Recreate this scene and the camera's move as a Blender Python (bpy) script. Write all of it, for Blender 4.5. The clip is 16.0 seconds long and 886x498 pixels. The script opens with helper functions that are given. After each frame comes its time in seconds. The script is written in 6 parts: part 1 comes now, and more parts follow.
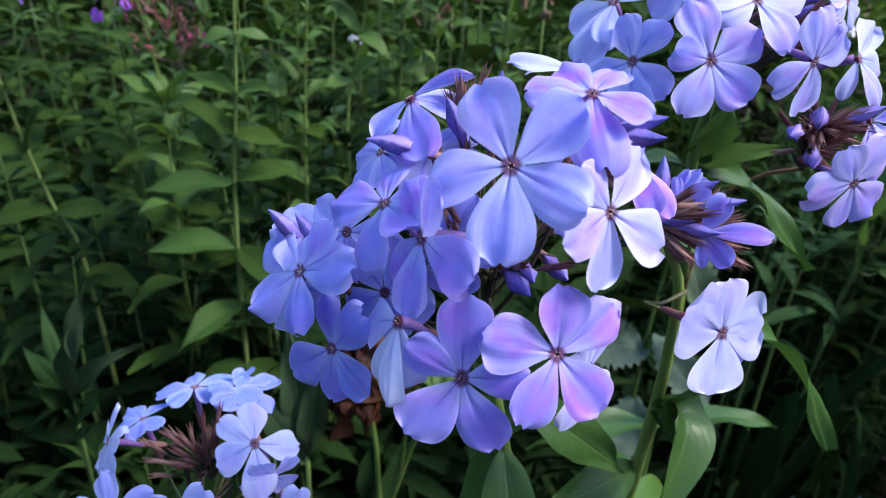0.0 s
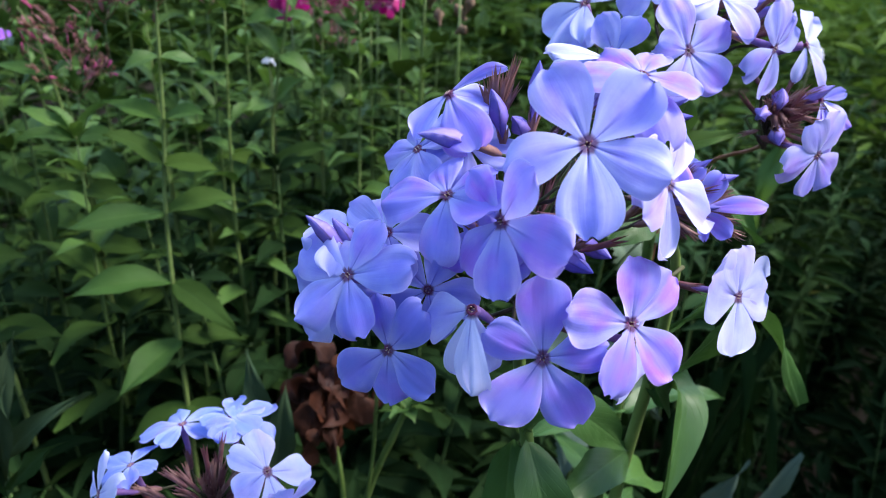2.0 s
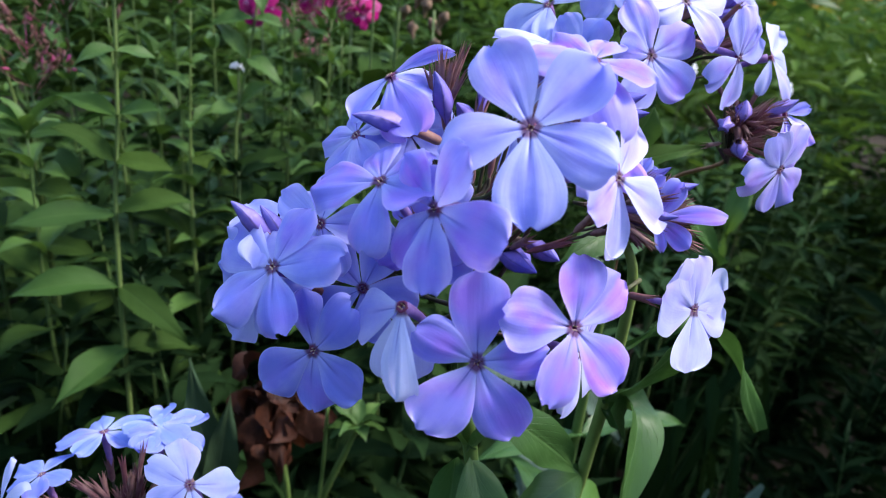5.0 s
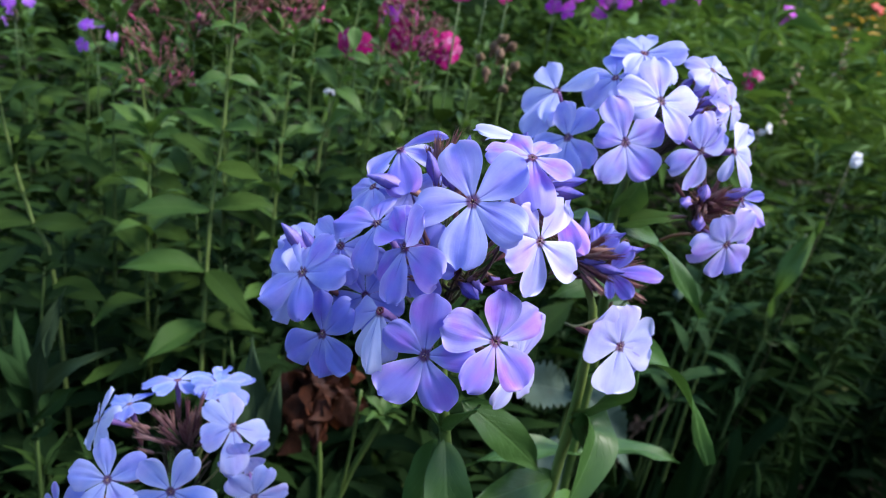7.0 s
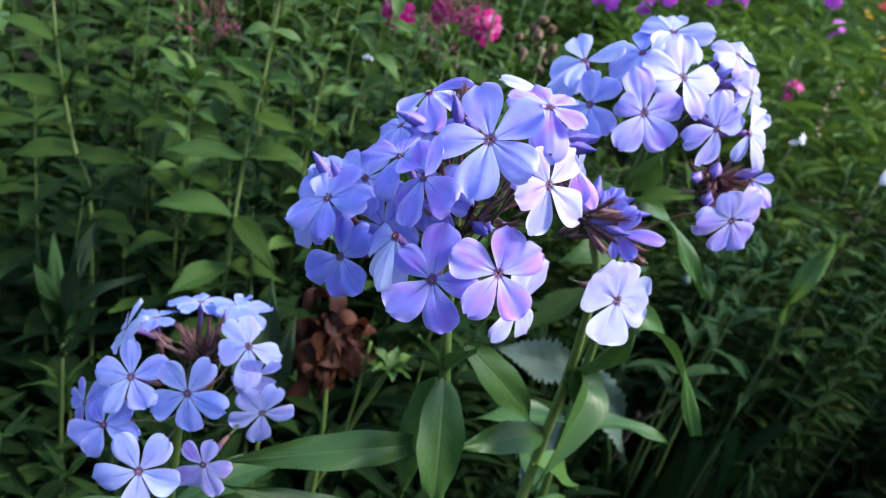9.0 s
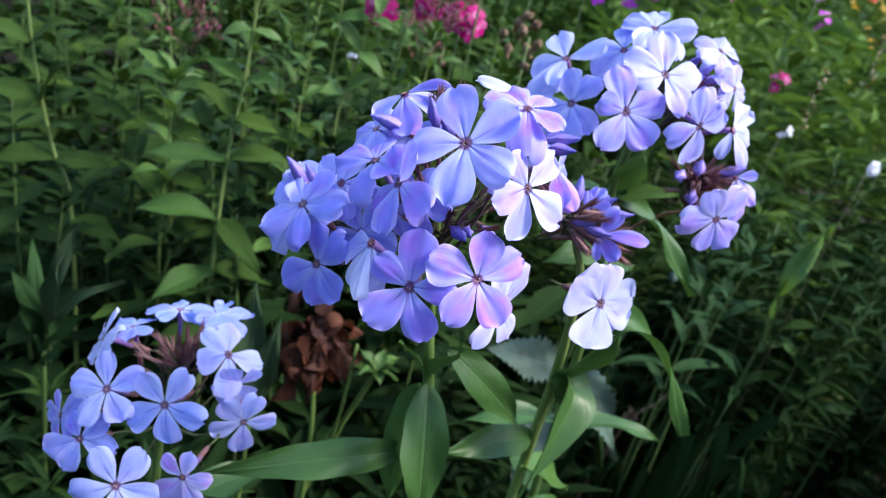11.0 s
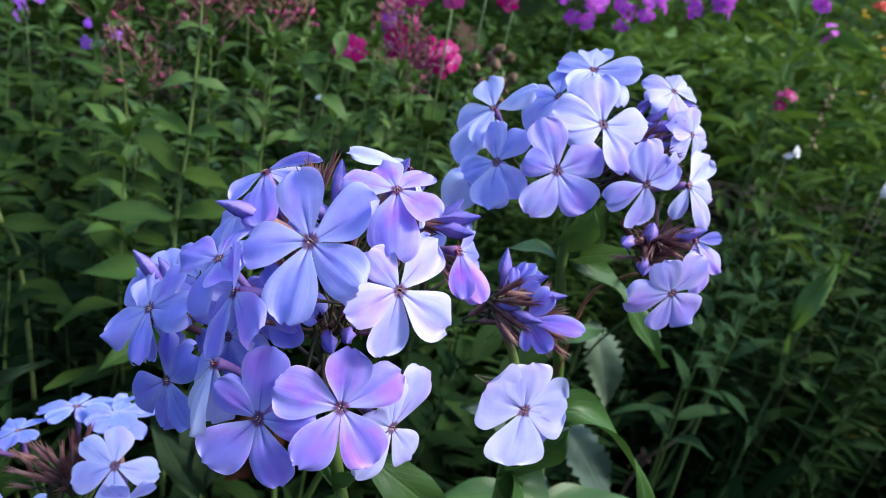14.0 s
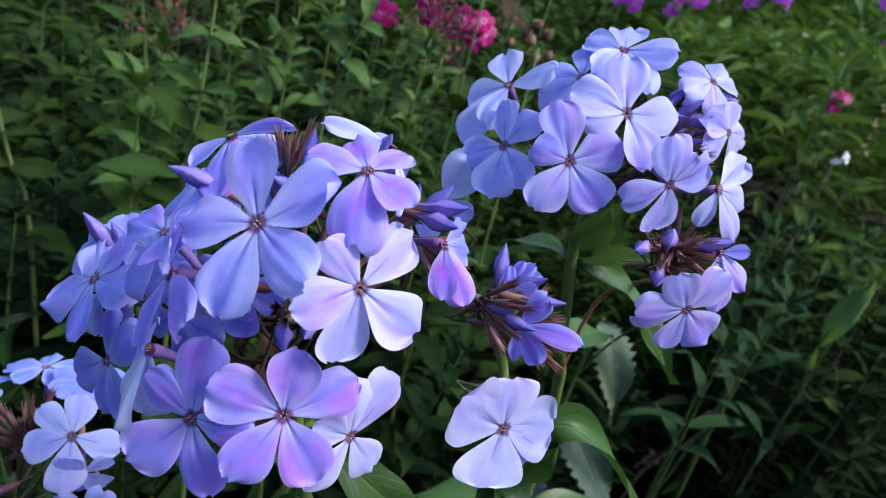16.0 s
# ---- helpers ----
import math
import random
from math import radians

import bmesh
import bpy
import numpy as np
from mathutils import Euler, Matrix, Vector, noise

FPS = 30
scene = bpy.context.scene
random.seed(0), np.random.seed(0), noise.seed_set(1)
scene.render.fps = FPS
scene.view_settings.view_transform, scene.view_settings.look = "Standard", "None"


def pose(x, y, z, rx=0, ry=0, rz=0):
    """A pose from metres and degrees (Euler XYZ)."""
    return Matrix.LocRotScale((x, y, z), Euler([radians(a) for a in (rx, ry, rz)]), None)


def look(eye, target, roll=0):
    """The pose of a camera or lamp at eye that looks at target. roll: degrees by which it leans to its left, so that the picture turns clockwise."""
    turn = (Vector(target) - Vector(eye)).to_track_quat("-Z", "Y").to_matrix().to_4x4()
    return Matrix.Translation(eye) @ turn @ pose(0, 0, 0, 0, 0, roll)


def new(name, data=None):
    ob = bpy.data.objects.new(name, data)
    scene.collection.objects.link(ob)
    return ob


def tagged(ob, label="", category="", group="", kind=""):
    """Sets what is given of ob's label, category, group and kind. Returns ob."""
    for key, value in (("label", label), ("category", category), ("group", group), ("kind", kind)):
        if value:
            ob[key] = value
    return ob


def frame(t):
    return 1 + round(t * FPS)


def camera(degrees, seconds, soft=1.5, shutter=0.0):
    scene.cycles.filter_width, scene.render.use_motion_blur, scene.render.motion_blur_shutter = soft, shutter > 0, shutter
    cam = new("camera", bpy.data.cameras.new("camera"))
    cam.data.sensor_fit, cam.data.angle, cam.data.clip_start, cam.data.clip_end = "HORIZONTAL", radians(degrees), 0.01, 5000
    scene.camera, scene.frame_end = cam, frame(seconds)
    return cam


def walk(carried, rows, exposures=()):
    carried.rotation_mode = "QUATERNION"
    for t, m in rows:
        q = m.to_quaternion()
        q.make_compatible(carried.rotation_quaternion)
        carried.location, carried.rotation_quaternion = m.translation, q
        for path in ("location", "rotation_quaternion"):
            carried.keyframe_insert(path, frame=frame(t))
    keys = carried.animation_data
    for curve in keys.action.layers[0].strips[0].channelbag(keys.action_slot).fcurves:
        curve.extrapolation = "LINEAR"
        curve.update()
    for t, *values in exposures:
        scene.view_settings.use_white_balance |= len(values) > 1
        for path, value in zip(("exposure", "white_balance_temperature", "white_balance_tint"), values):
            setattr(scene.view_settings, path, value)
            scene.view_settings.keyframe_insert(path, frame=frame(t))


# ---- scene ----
cam = camera(67.6, 16.0, soft=0.95)
# a small phone lens focused on the flower heads
cam.data.dof.use_dof, cam.data.dof.focus_distance, cam.data.dof.aperture_fstop = True, 0.170, 21.0
PATH = [
    (0, (0.003, -0.001, 1.001), (0.015, 1.782, 0.096), 3.7),
    (0.5, (-0.006, -0.009, 0.992), (0.145, 1.78, 0.11), 2.6),
    (1, (-0.013, -0.005, 0.995), (0.181, 1.8, 0.155), 1.8),
    (1.5, (-0.03, -0.003, 0.993), (0.239, 1.787, 0.145), 2.7),
    (2, (-0.035, -0.003, 0.993), (0.294, 1.788, 0.165), 2.8),
    (2.5, (-0.035, -0.002, 0.991), (0.323, 1.792, 0.184), 2.4),
    (3, (-0.034, -0.005, 0.99), (0.31, 1.799, 0.198), 1.5),
    (3.5, (-0.034, -0.004, 0.986), (0.287, 1.788, 0.159), 2.0),
    (4, (-0.029, 0.003, 0.983), (0.387, 1.803, 0.218), 5.1),
    (4.2, (-0.027, 0.005, 0.982), (0.39, 1.807, 0.222), 5.5),
    (6.3, (-0.019, -0.017, 0.994), (0.325, 1.813, 0.263), 6.3),
    (6.5, (-0.012, -0.026, 1.001), (0.28, 1.817, 0.28), 7.1),
    (7, (-0.005, -0.053, 1.012), (0.156, 1.8, 0.276), 10.1),
    (7.5, (0.004, -0.053, 1.02), (0.153, 1.814, 0.318), 10.2),
    (8, (0.001, -0.061, 1.004), (0.124, 1.783, 0.238), 12.9),
    (8.5, (-0.002, -0.071, 1.006), (0.136, 1.773, 0.243), 14.0),
    (9, (0.0, -0.074, 1.003), (0.102, 1.764, 0.222), 15.2),
    (11.3, (0.004, -0.065, 1.006), (0.138, 1.769, 0.219), 14.4),
    (11.5, (0.004, -0.063, 1.007), (0.132, 1.773, 0.225), 13.9),
    (12, (0.006, -0.062, 1.014), (0.122, 1.788, 0.263), 12.6),
    (12.5, (0.005, -0.064, 1.019), (0.124, 1.8, 0.302), 12.7),
    (13, (0.013, -0.054, 1.026), (0.13, 1.823, 0.345), 10.7),
    (13.5, (0.027, -0.04, 1.024), (0.115, 1.835, 0.333), 10.2),
    (14, (0.042, -0.02, 1.018), (0.091, 1.84, 0.283), 11.5),
    (14.5, (0.048, -0.007, 1.015), (0.064, 1.837, 0.242), 13.1),
    (15, (0.052, 0.004, 1.013), (0.085, 1.83, 0.196), 14.4),
    (15.5, (0.053, 0.003, 1.015), (0.061, 1.829, 0.199), 15.7),
    (16, (0.053, 0.004, 1.016), (0.035, 1.828, 0.196), 15.6),
]
# the camera evens out its picture a little as it goes
EXPOSURES = [(0, 1.66), (2, 1.90), (4, 1.90), (6.5, 1.68), (9, 1.95), (11.5, 2.03), (12.5, 2.08), (13.5, 1.84), (14.5, 1.49), (16, 1.40)]
walk(cam, [(t, look(eye, target, roll)) for t, eye, target, roll in PATH], EXPOSURES)

# ---- world and light ----
SUN_DIR = Vector((0.62, -0.14, 0.77)).normalized()
world = bpy.data.worlds.new("world")
scene.world = world
world.use_nodes = True
wn = world.node_tree
sky = wn.nodes.new("ShaderNodeTexSky")
sky.sky_type = "NISHITA"
sky.sun_disc = False
sky.sun_elevation = math.asin(SUN_DIR.z)
sky.sun_rotation = math.atan2(SUN_DIR.x, SUN_DIR.y)
wn.links.new(sky.outputs["Color"], wn.nodes["Background"].inputs["Color"])
wn.nodes["Background"].inputs["Strength"].default_value = 0.16
sun_data = bpy.data.lights.new("sun", "SUN")
sun_data.energy, sun_data.angle, sun_data.color = 1.65, radians(16), (1.0, 0.95, 0.88)
sun = new("sun", sun_data)
sun.matrix_world = look(SUN_DIR * 20, (0, 0, 0))




# ---- materials ----
class Nodes:
    """A small helper round one material's node tree."""

    def __init__(self, name):
        self.mat = bpy.data.materials.new(name)
        self.mat.use_nodes = True
        self.tree = self.mat.node_tree
        self.tree.nodes.clear()
        self.out = self.tree.nodes.new("ShaderNodeOutputMaterial")

    def add(self, kind):
        return self.tree.nodes.new(kind)

    def link(self, a, b):
        self.tree.links.new(a, b)

    def put(self, socket, value):
        if isinstance(value, bpy.types.NodeSocket):
            self.link(value, socket)
        elif isinstance(value, (tuple, list)) and len(value) == 3 and socket.type == "RGBA":
            socket.default_value = (*value, 1)
        else:
            socket.default_value = value

    def maths(self, op, a, b=0.0, clamp=False):
        n = self.add("ShaderNodeMath")
        n.operation, n.use_clamp = op, clamp
        self.put(n.inputs[0], a)
        self.put(n.inputs[1], b)
        return n.outputs[0]

    def mix(self, f, a, b, mode="MIX"):
        n = self.add("ShaderNodeMix")
        n.data_type, n.blend_type = "RGBA", mode
        self.put(n.inputs[0], f)
        self.put(n.inputs[6], a)
        self.put(n.inputs[7], b)
        return n.outputs[2]

    def ramp(self, f, low, high, a=0.0, b=1.0):
        n = self.add("ShaderNodeMapRange")
        n.interpolation_type = "SMOOTHSTEP"
        for i, value in enumerate((f, low, high, a, b)):
            self.put(n.inputs[i], value)
        return n.outputs[0]

    def noise(self, scale, detail=3.0, vector=None, rough=0.55):
        n = self.add("ShaderNodeTexNoise")
        n.inputs["Scale"].default_value, n.inputs["Detail"].default_value = scale, detail
        n.inputs["Roughness"].default_value = rough
        if vector is not None:
            self.link(vector, n.inputs["Vector"])
        return n.outputs["Fac"]

    def uv(self):
        n = self.add("ShaderNodeSeparateXYZ")
        self.link(self.add("ShaderNodeUVMap").outputs["UV"], n.inputs[0])
        return n.outputs[0], n.outputs[1]

    def place(self):
        return self.add("ShaderNodeTexCoord").outputs["Object"]

    def finish(self, colour, rough=0.5, sheer=0.0, sheer_colour=None, height=None, bump=0.2, specular=0.5, deep=0.0004):
        p = self.add("ShaderNodeBsdfPrincipled")
        self.put(p.inputs["Base Color"], colour)
        self.put(p.inputs["Roughness"], rough)
        self.put(p.inputs["Specular IOR Level"], specular)
        if height is not None:
            b = self.add("ShaderNodeBump")
            b.inputs["Strength"].default_value, b.inputs["Distance"].default_value = bump, deep
            self.link(height, b.inputs["Height"])
            self.link(b.outputs[0], p.inputs["Normal"])
        shader = p.outputs[0]
        if sheer:
            tr = self.add("ShaderNodeBsdfTranslucent")
            self.put(tr.inputs["Color"], sheer_colour if sheer_colour is not None else colour)
            m = self.add("ShaderNodeMixShader")
            m.inputs[0].default_value = sheer
            self.link(shader, m.inputs[1])
            self.link(tr.outputs[0], m.inputs[2])
            shader = m.outputs[0]
        self.link(shader, self.out.inputs[0])
        return self.mat


def petal_material(name, blue, pink, pale, eye, streak, white_throat, fade=1.0, reach=0.45, gloss=0.38):
    """Petal colour from the base to the tip; the object's colour gives its pinkness (red), paleness (green) and coolness (blue)."""
    m = Nodes(name)
    u, v = m.uv()
    info = m.add("ShaderNodeObjectInfo")
    tint = m.add("ShaderNodeSeparateColor")
    m.link(info.outputs["Color"], tint.inputs[0])
    spot = m.noise(170.0, 4.0, m.place(), 0.65)
    side = m.maths("ABSOLUTE", m.maths("SUBTRACT", u, 0.5))
    drift = m.add("ShaderNodeCombineXYZ")
    for k, value in enumerate((m.maths("MULTIPLY", u, 1.6), m.maths("MULTIPLY", v, 1.5), m.maths("MULTIPLY", info.outputs["Random"], 60.0))):
        m.link(value, drift.inputs[k])
    wide = m.noise(1.0, 1.5, drift.outputs[0])
    shifted = m.add("ShaderNodeVectorMath")
    shifted.operation = "ADD"
    m.link(drift.outputs[0], shifted.inputs[0])
    shifted.inputs[1].default_value = (7.3, 2.1, 11.7)
    pale_patch = m.noise(1.1, 1.5, shifted.outputs[0])
    flush = m.maths("MULTIPLY", m.ramp(wide, 0.38, 0.66), 0.55)
    rim = m.maths("MULTIPLY", m.ramp(side, 0.15, 0.5), m.ramp(v, 0.35, 0.9))
    pinkness = m.maths("MULTIPLY", m.maths("ADD", tint.outputs[0], 0.07), m.maths("ADD", m.maths("ADD", 0.40, m.maths("MULTIPLY", flush, 1.6)), m.maths("MULTIPLY", rim, 0.2)), clamp=True)
    cool = tuple(a * b for a, b in zip(blue, (0.93, 1.34, 1.02)))
    c = m.mix(pinkness, m.mix(tint.outputs[2], blue, cool), pink)
    # margins fade, the middle of the blade stays deep; partly painted satin sheen
    margin = m.maths("MULTIPLY", m.maths("SUBTRACT", m.ramp(side, 0.06, 0.46), 0.45), 0.30 * fade)
    paleness = m.maths("ADD", m.maths("ADD", tint.outputs[1], margin), m.maths("MULTIPLY", m.maths("ADD", m.maths("SUBTRACT", spot, 0.5), m.maths("MULTIPLY", m.maths("SUBTRACT", pale_patch, 0.5), 1.1)), 0.60 * fade), clamp=True)
    faded = m.mix(pinkness, pale, tuple(0.5 * a + 0.5 * b for a, b in zip(pale, (0.92, 0.68, 0.98))))
    c = m.mix(paleness, c, faded)
    c = m.mix(m.maths("MULTIPLY", m.ramp(v, 0.8, 1.0), 0.18 * fade), c, faded)
    # a thin pale hem
    c = m.mix(m.ramp(side, 0.455, 0.495, 0.0, 0.35 * fade), c, faded)
    # fine veins that run out from the base
    vec = m.add("ShaderNodeCombineXYZ")
    m.link(m.maths("MULTIPLY", u, 20.0), vec.inputs[0])
    m.link(m.maths("MULTIPLY", v, 2.0), vec.inputs[1])
    m.link(m.maths("MULTIPLY", info.outputs["Random"], 40.0), vec.inputs[2])
    veins = m.noise(1.0, 2.0, vec.outputs[0])
    c = m.mix(m.maths("MULTIPLY", m.ramp(veins, 0.48, 0.76), 0.09), c, streak)
    # pale base with a darker line along the middle
    c = m.mix(m.ramp(v, reach, reach * 0.27, 0.0, white_throat), c, pale)
    line = m.maths("MULTIPLY", m.ramp(side, 0.06, 0.008), m.ramp(v, 0.65, 0.18))
    c = m.mix(m.maths("MULTIPLY", line, 0.62), c, streak)
    c = m.mix(m.ramp(v, 0.11, 0.05, 0.0, 0.85), c, eye)
    return m.finish(c, 0.45, 0.36, None, m.maths("ADD", m.maths("MULTIPLY", veins, 0.4), m.maths("ADD", wide, m.maths("MULTIPLY", spot, 0.5))), 0.30, gloss, 0.0006)


def leaf_material(name, colour, rib, rough=0.5, sheer=0.25, spread=0.35, spots=0.0, gloss=0.22):
    """A leaf: pale midrib, sunken side veins, blotches, and each leaf a little different."""
    m = Nodes(name)
    u, v = m.uv()
    side = m.maths("ABSOLUTE", m.maths("SUBTRACT", u, 0.5))
    info = m.add("ShaderNodeObjectInfo")
    geo = m.add("ShaderNodeNewGeometry")
    chance = m.maths("FRACT", m.maths("ADD", info.outputs["Random"], geo.outputs["Random Per Island"]))
    spot = m.noise(55.0, 4.0, m.place())
    wide = m.noise(9.0, 2.0, m.place())
    f = m.maths("ADD", 1.0 - spread, m.maths("MULTIPLY", m.maths("ADD", m.maths("ADD", m.maths("MULTIPLY", chance, 0.9), spot), m.maths("MULTIPLY", wide, 0.6)), spread * 0.85))
    grey = m.add("ShaderNodeCombineColor")
    for i in range(3):
        m.link(f, grey.inputs[i])
    c = m.mix(1.0, colour, grey.outputs[0], "MULTIPLY")
    # yellower now and then
    c = m.mix(m.maths("MULTIPLY", m.ramp(chance, 0.75, 1.0), 0.45), c, tuple(min(1, a * b) for a, b in zip(colour, (1.6, 1.35, 0.8))))
    slant = m.maths("ADD", m.maths("MULTIPLY", v, 11.0), m.maths("MULTIPLY", side, -7.0))
    lines = m.maths("ABSOLUTE", m.maths("SUBTRACT", m.maths("FRACT", slant), 0.5))
    vein = m.ramp(lines, 0.07, 0.0)
    c = m.mix(m.maths("MULTIPLY", vein, 0.12), c, rib)
    c = m.mix(m.ramp(side, 0.035, 0.008, 0.0, 0.45), c, rib)
    if spots:
        c = m.mix(m.ramp(m.noise(140.0, 4.0, m.place()), 0.62, 0.75, 0.0, spots), c, (0.12, 0.07, 0.03))
    height = m.maths("SUBTRACT", m.maths("MULTIPLY", spot, 0.5), m.maths("ADD", m.maths("MULTIPLY", vein, 0.5), m.ramp(side, 0.06, 0.0, 0.0, 1.0)))
    glow = m.mix(0.5, c, tuple(min(1, a * b) for a, b in zip(colour, (1.6, 1.5, 0.7))))
    return m.finish(c, rough, sheer, glow, height, 0.35, gloss, 0.0008)


def plain_material(name, a, b, scale, rough=0.6, sheer=0.0, bump=0.3, deep=0.0005):
    """Two colours mixed by coarse and fine noise."""
    m = Nodes(name)
    f = m.maths("ADD", m.maths("MULTIPLY", m.noise(scale, 4.0, m.place()), 0.65), m.maths("MULTIPLY", m.noise(scale * 7, 3.0, m.place()), 0.35))
    info = m.add("ShaderNodeObjectInfo")
    f = m.maths("ADD", f, m.maths("MULTIPLY", m.maths("SUBTRACT", info.outputs["Random"], 0.5), 0.3))
    return m.finish(m.mix(m.ramp(f, 0.3, 0.7), a, b), rough, sheer, None, f, bump, 0.35, deep)


PETAL = petal_material("petal_lavender", (0.228, 0.250, 0.842), (0.40, 0.140, 0.79), (0.59, 0.63, 0.91), (0.10, 0.012, 0.07), (0.10, 0.09, 0.55), 0.40)
PETAL_MAGENTA = petal_material("petal_magenta", (0.42, 0.003, 0.165), (0.46, 0.004, 0.13), (0.76, 0.36, 0.62), (0.20, 0.0, 0.07), (0.30, 0.0, 0.12), 0.85, 0.05, 0.34, 0.12)
PETAL_PURPLE = petal_material("petal_purple", (0.44, 0.030, 0.58), (0.58, 0.050, 0.50), (0.72, 0.40, 0.80), (0.26, 0.0, 0.12), (0.28, 0.0, 0.28), 0.30, 0.6, 0.40, 0.15)
PETAL_VIOLET = petal_material("petal_violet", (0.24, 0.04, 0.55), (0.42, 0.05, 0.55), (0.6, 0.4, 0.8), (0.2, 0.0, 0.15), (0.15, 0.02, 0.35), 0.2)
PETAL_RED = petal_material("petal_red", (0.62, 0.020, 0.018), (0.70, 0.05, 0.02), (0.85, 0.35, 0.15), (0.30, 0.02, 0.0), (0.45, 0.02, 0.0), 0.1, 0.3)
PETAL_WHITE = petal_material("petal_white", (0.78, 0.80, 0.86), (0.8, 0.6, 0.7), (0.85, 0.85, 0.88), (0.5, 0.55, 0.3), (0.6, 0.62, 0.7), 0.3)
TUBE = plain_material("flower_tube", (0.30, 0.20, 0.52), (0.22, 0.10, 0.30), 90.0, 0.6, 0.2)
EYE = plain_material("flower_eye", (0.085, 0.010, 0.05), (0.20, 0.03, 0.10), 400.0, 0.5)
ANTHER = plain_material("anther", (0.50, 0.36, 0.26), (0.68, 0.54, 0.40), 600.0, 0.6)


def bud_material():
    """A furled bud: violet-blue with darker lines along its folds."""
    m = Nodes("bud_violet")
    u, v = m.uv()
    c = m.mix(m.ramp(m.noise(90.0, 3.0, m.place()), 0.35, 0.65), (0.19, 0.17, 0.60), (0.36, 0.23, 0.66))
    fine = m.noise(420.0, 2.0, m.place())
    c = m.mix(m.maths("MULTIPLY", m.ramp(u, 0.55, 1.0), 0.60), c, (0.07, 0.045, 0.20))
    c = m.mix(m.maths("MULTIPLY", m.ramp(fine, 0.5, 0.7), 0.25), c, (0.50, 0.42, 0.78))
    return m.finish(c, 0.5, 0.15, None, fine, 0.3, 0.35, 0.0003)


BUD = bud_material()
CALYX = plain_material("calyx_brown", (0.14, 0.045, 0.055), (0.36, 0.20, 0.16), 80.0, 0.6, 0.1)
STEM = plain_material("stem_green", (0.085, 0.140, 0.032), (0.125, 0.19, 0.05), 40.0, 0.5)
# darker copy of the stem green, with shade put into the colour
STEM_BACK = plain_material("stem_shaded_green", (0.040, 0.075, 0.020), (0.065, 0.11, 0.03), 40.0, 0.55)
STEM_BRIGHT = plain_material("stem_yellow_green", (0.125, 0.185, 0.040), (0.17, 0.23, 0.06), 40.0, 0.5)
STEM_DULL = plain_material("stem_dull_green", (0.080, 0.120, 0.028), (0.115, 0.165, 0.045), 40.0, 0.55)
STEM_DARK = plain_material("stem_brown_green", (0.07, 0.06, 0.03), (0.10, 0.13, 0.04), 40.0, 0.6)
STALK = plain_material("flower_stalk_dark", (0.035, 0.030, 0.014), (0.060, 0.036, 0.028), 60.0, 0.7)
TWIG = plain_material("twig_reddish", (0.20, 0.080, 0.045), (0.28, 0.14, 0.085), 60.0, 0.6)
LEAF = leaf_material("leaf_phlox", (0.041, 0.098, 0.023), (0.085, 0.155, 0.05), 0.42, 0.2, 0.45, 0.0, 0.30)
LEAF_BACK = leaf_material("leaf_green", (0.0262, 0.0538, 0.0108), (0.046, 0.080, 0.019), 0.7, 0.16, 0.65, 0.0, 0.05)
LEAF_MID = leaf_material("leaf_mid_green", (0.031, 0.071, 0.0155), (0.057, 0.105, 0.027), 0.6, 0.2, 0.5, 0.0, 0.10)
LEAF_YOUNG = leaf_material("leaf_young", (0.061, 0.124, 0.027), (0.10, 0.18, 0.05), 0.5, 0.3, 0.5)
# green lowered this far to stand in for shade deep in the bed
LEAF_SHADE = leaf_material("leaf_shade", (0.0085, 0.0215, 0.0062), (0.016, 0.050, 0.016), 0.8, 0.12, 0.7, 0.0, 0.05)
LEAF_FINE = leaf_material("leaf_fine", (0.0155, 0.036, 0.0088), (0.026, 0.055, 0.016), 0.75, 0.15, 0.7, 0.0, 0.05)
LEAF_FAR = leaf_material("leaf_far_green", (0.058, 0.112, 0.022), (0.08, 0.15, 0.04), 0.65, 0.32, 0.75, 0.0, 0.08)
LEAF_GREY = leaf_material("leaf_grey_green", (0.058, 0.092, 0.069), (0.08, 0.112, 0.08), 0.7, 0.1, 0.5, 0.25)
LEAF_ORANGE = leaf_material("leaf_orange_yellow", (0.40, 0.25, 0.035), (0.50, 0.32, 0.08), 0.55, 0.35, 0.6)
LEAF_GREY_GREEN = leaf_material("leaf_dull_green", (0.031, 0.056, 0.028), (0.060, 0.09, 0.048), 0.7, 0.1, 0.4, 0.0, 0.1)
LEAF_LANCE = leaf_material("leaf_blue_green", (0.0175, 0.0430, 0.0140), (0.032, 0.066, 0.026), 0.7, 0.15, 0.65, 0.0, 0.06)
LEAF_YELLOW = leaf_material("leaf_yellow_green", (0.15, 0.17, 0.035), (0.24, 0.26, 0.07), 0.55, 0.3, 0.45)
WITHERED = plain_material("withered_brown", (0.026, 0.007, 0.004), (0.088, 0.024, 0.009), 45.0, 0.7, 0.3, 0.6, 0.002)
HUSK = plain_material("pale_brown_husk", (0.13, 0.075, 0.045), (0.22, 0.14, 0.09), 60.0, 0.8)
STRAW = plain_material("dry_straw", (0.22, 0.13, 0.09), (0.36, 0.26, 0.18), 50.0, 0.8)


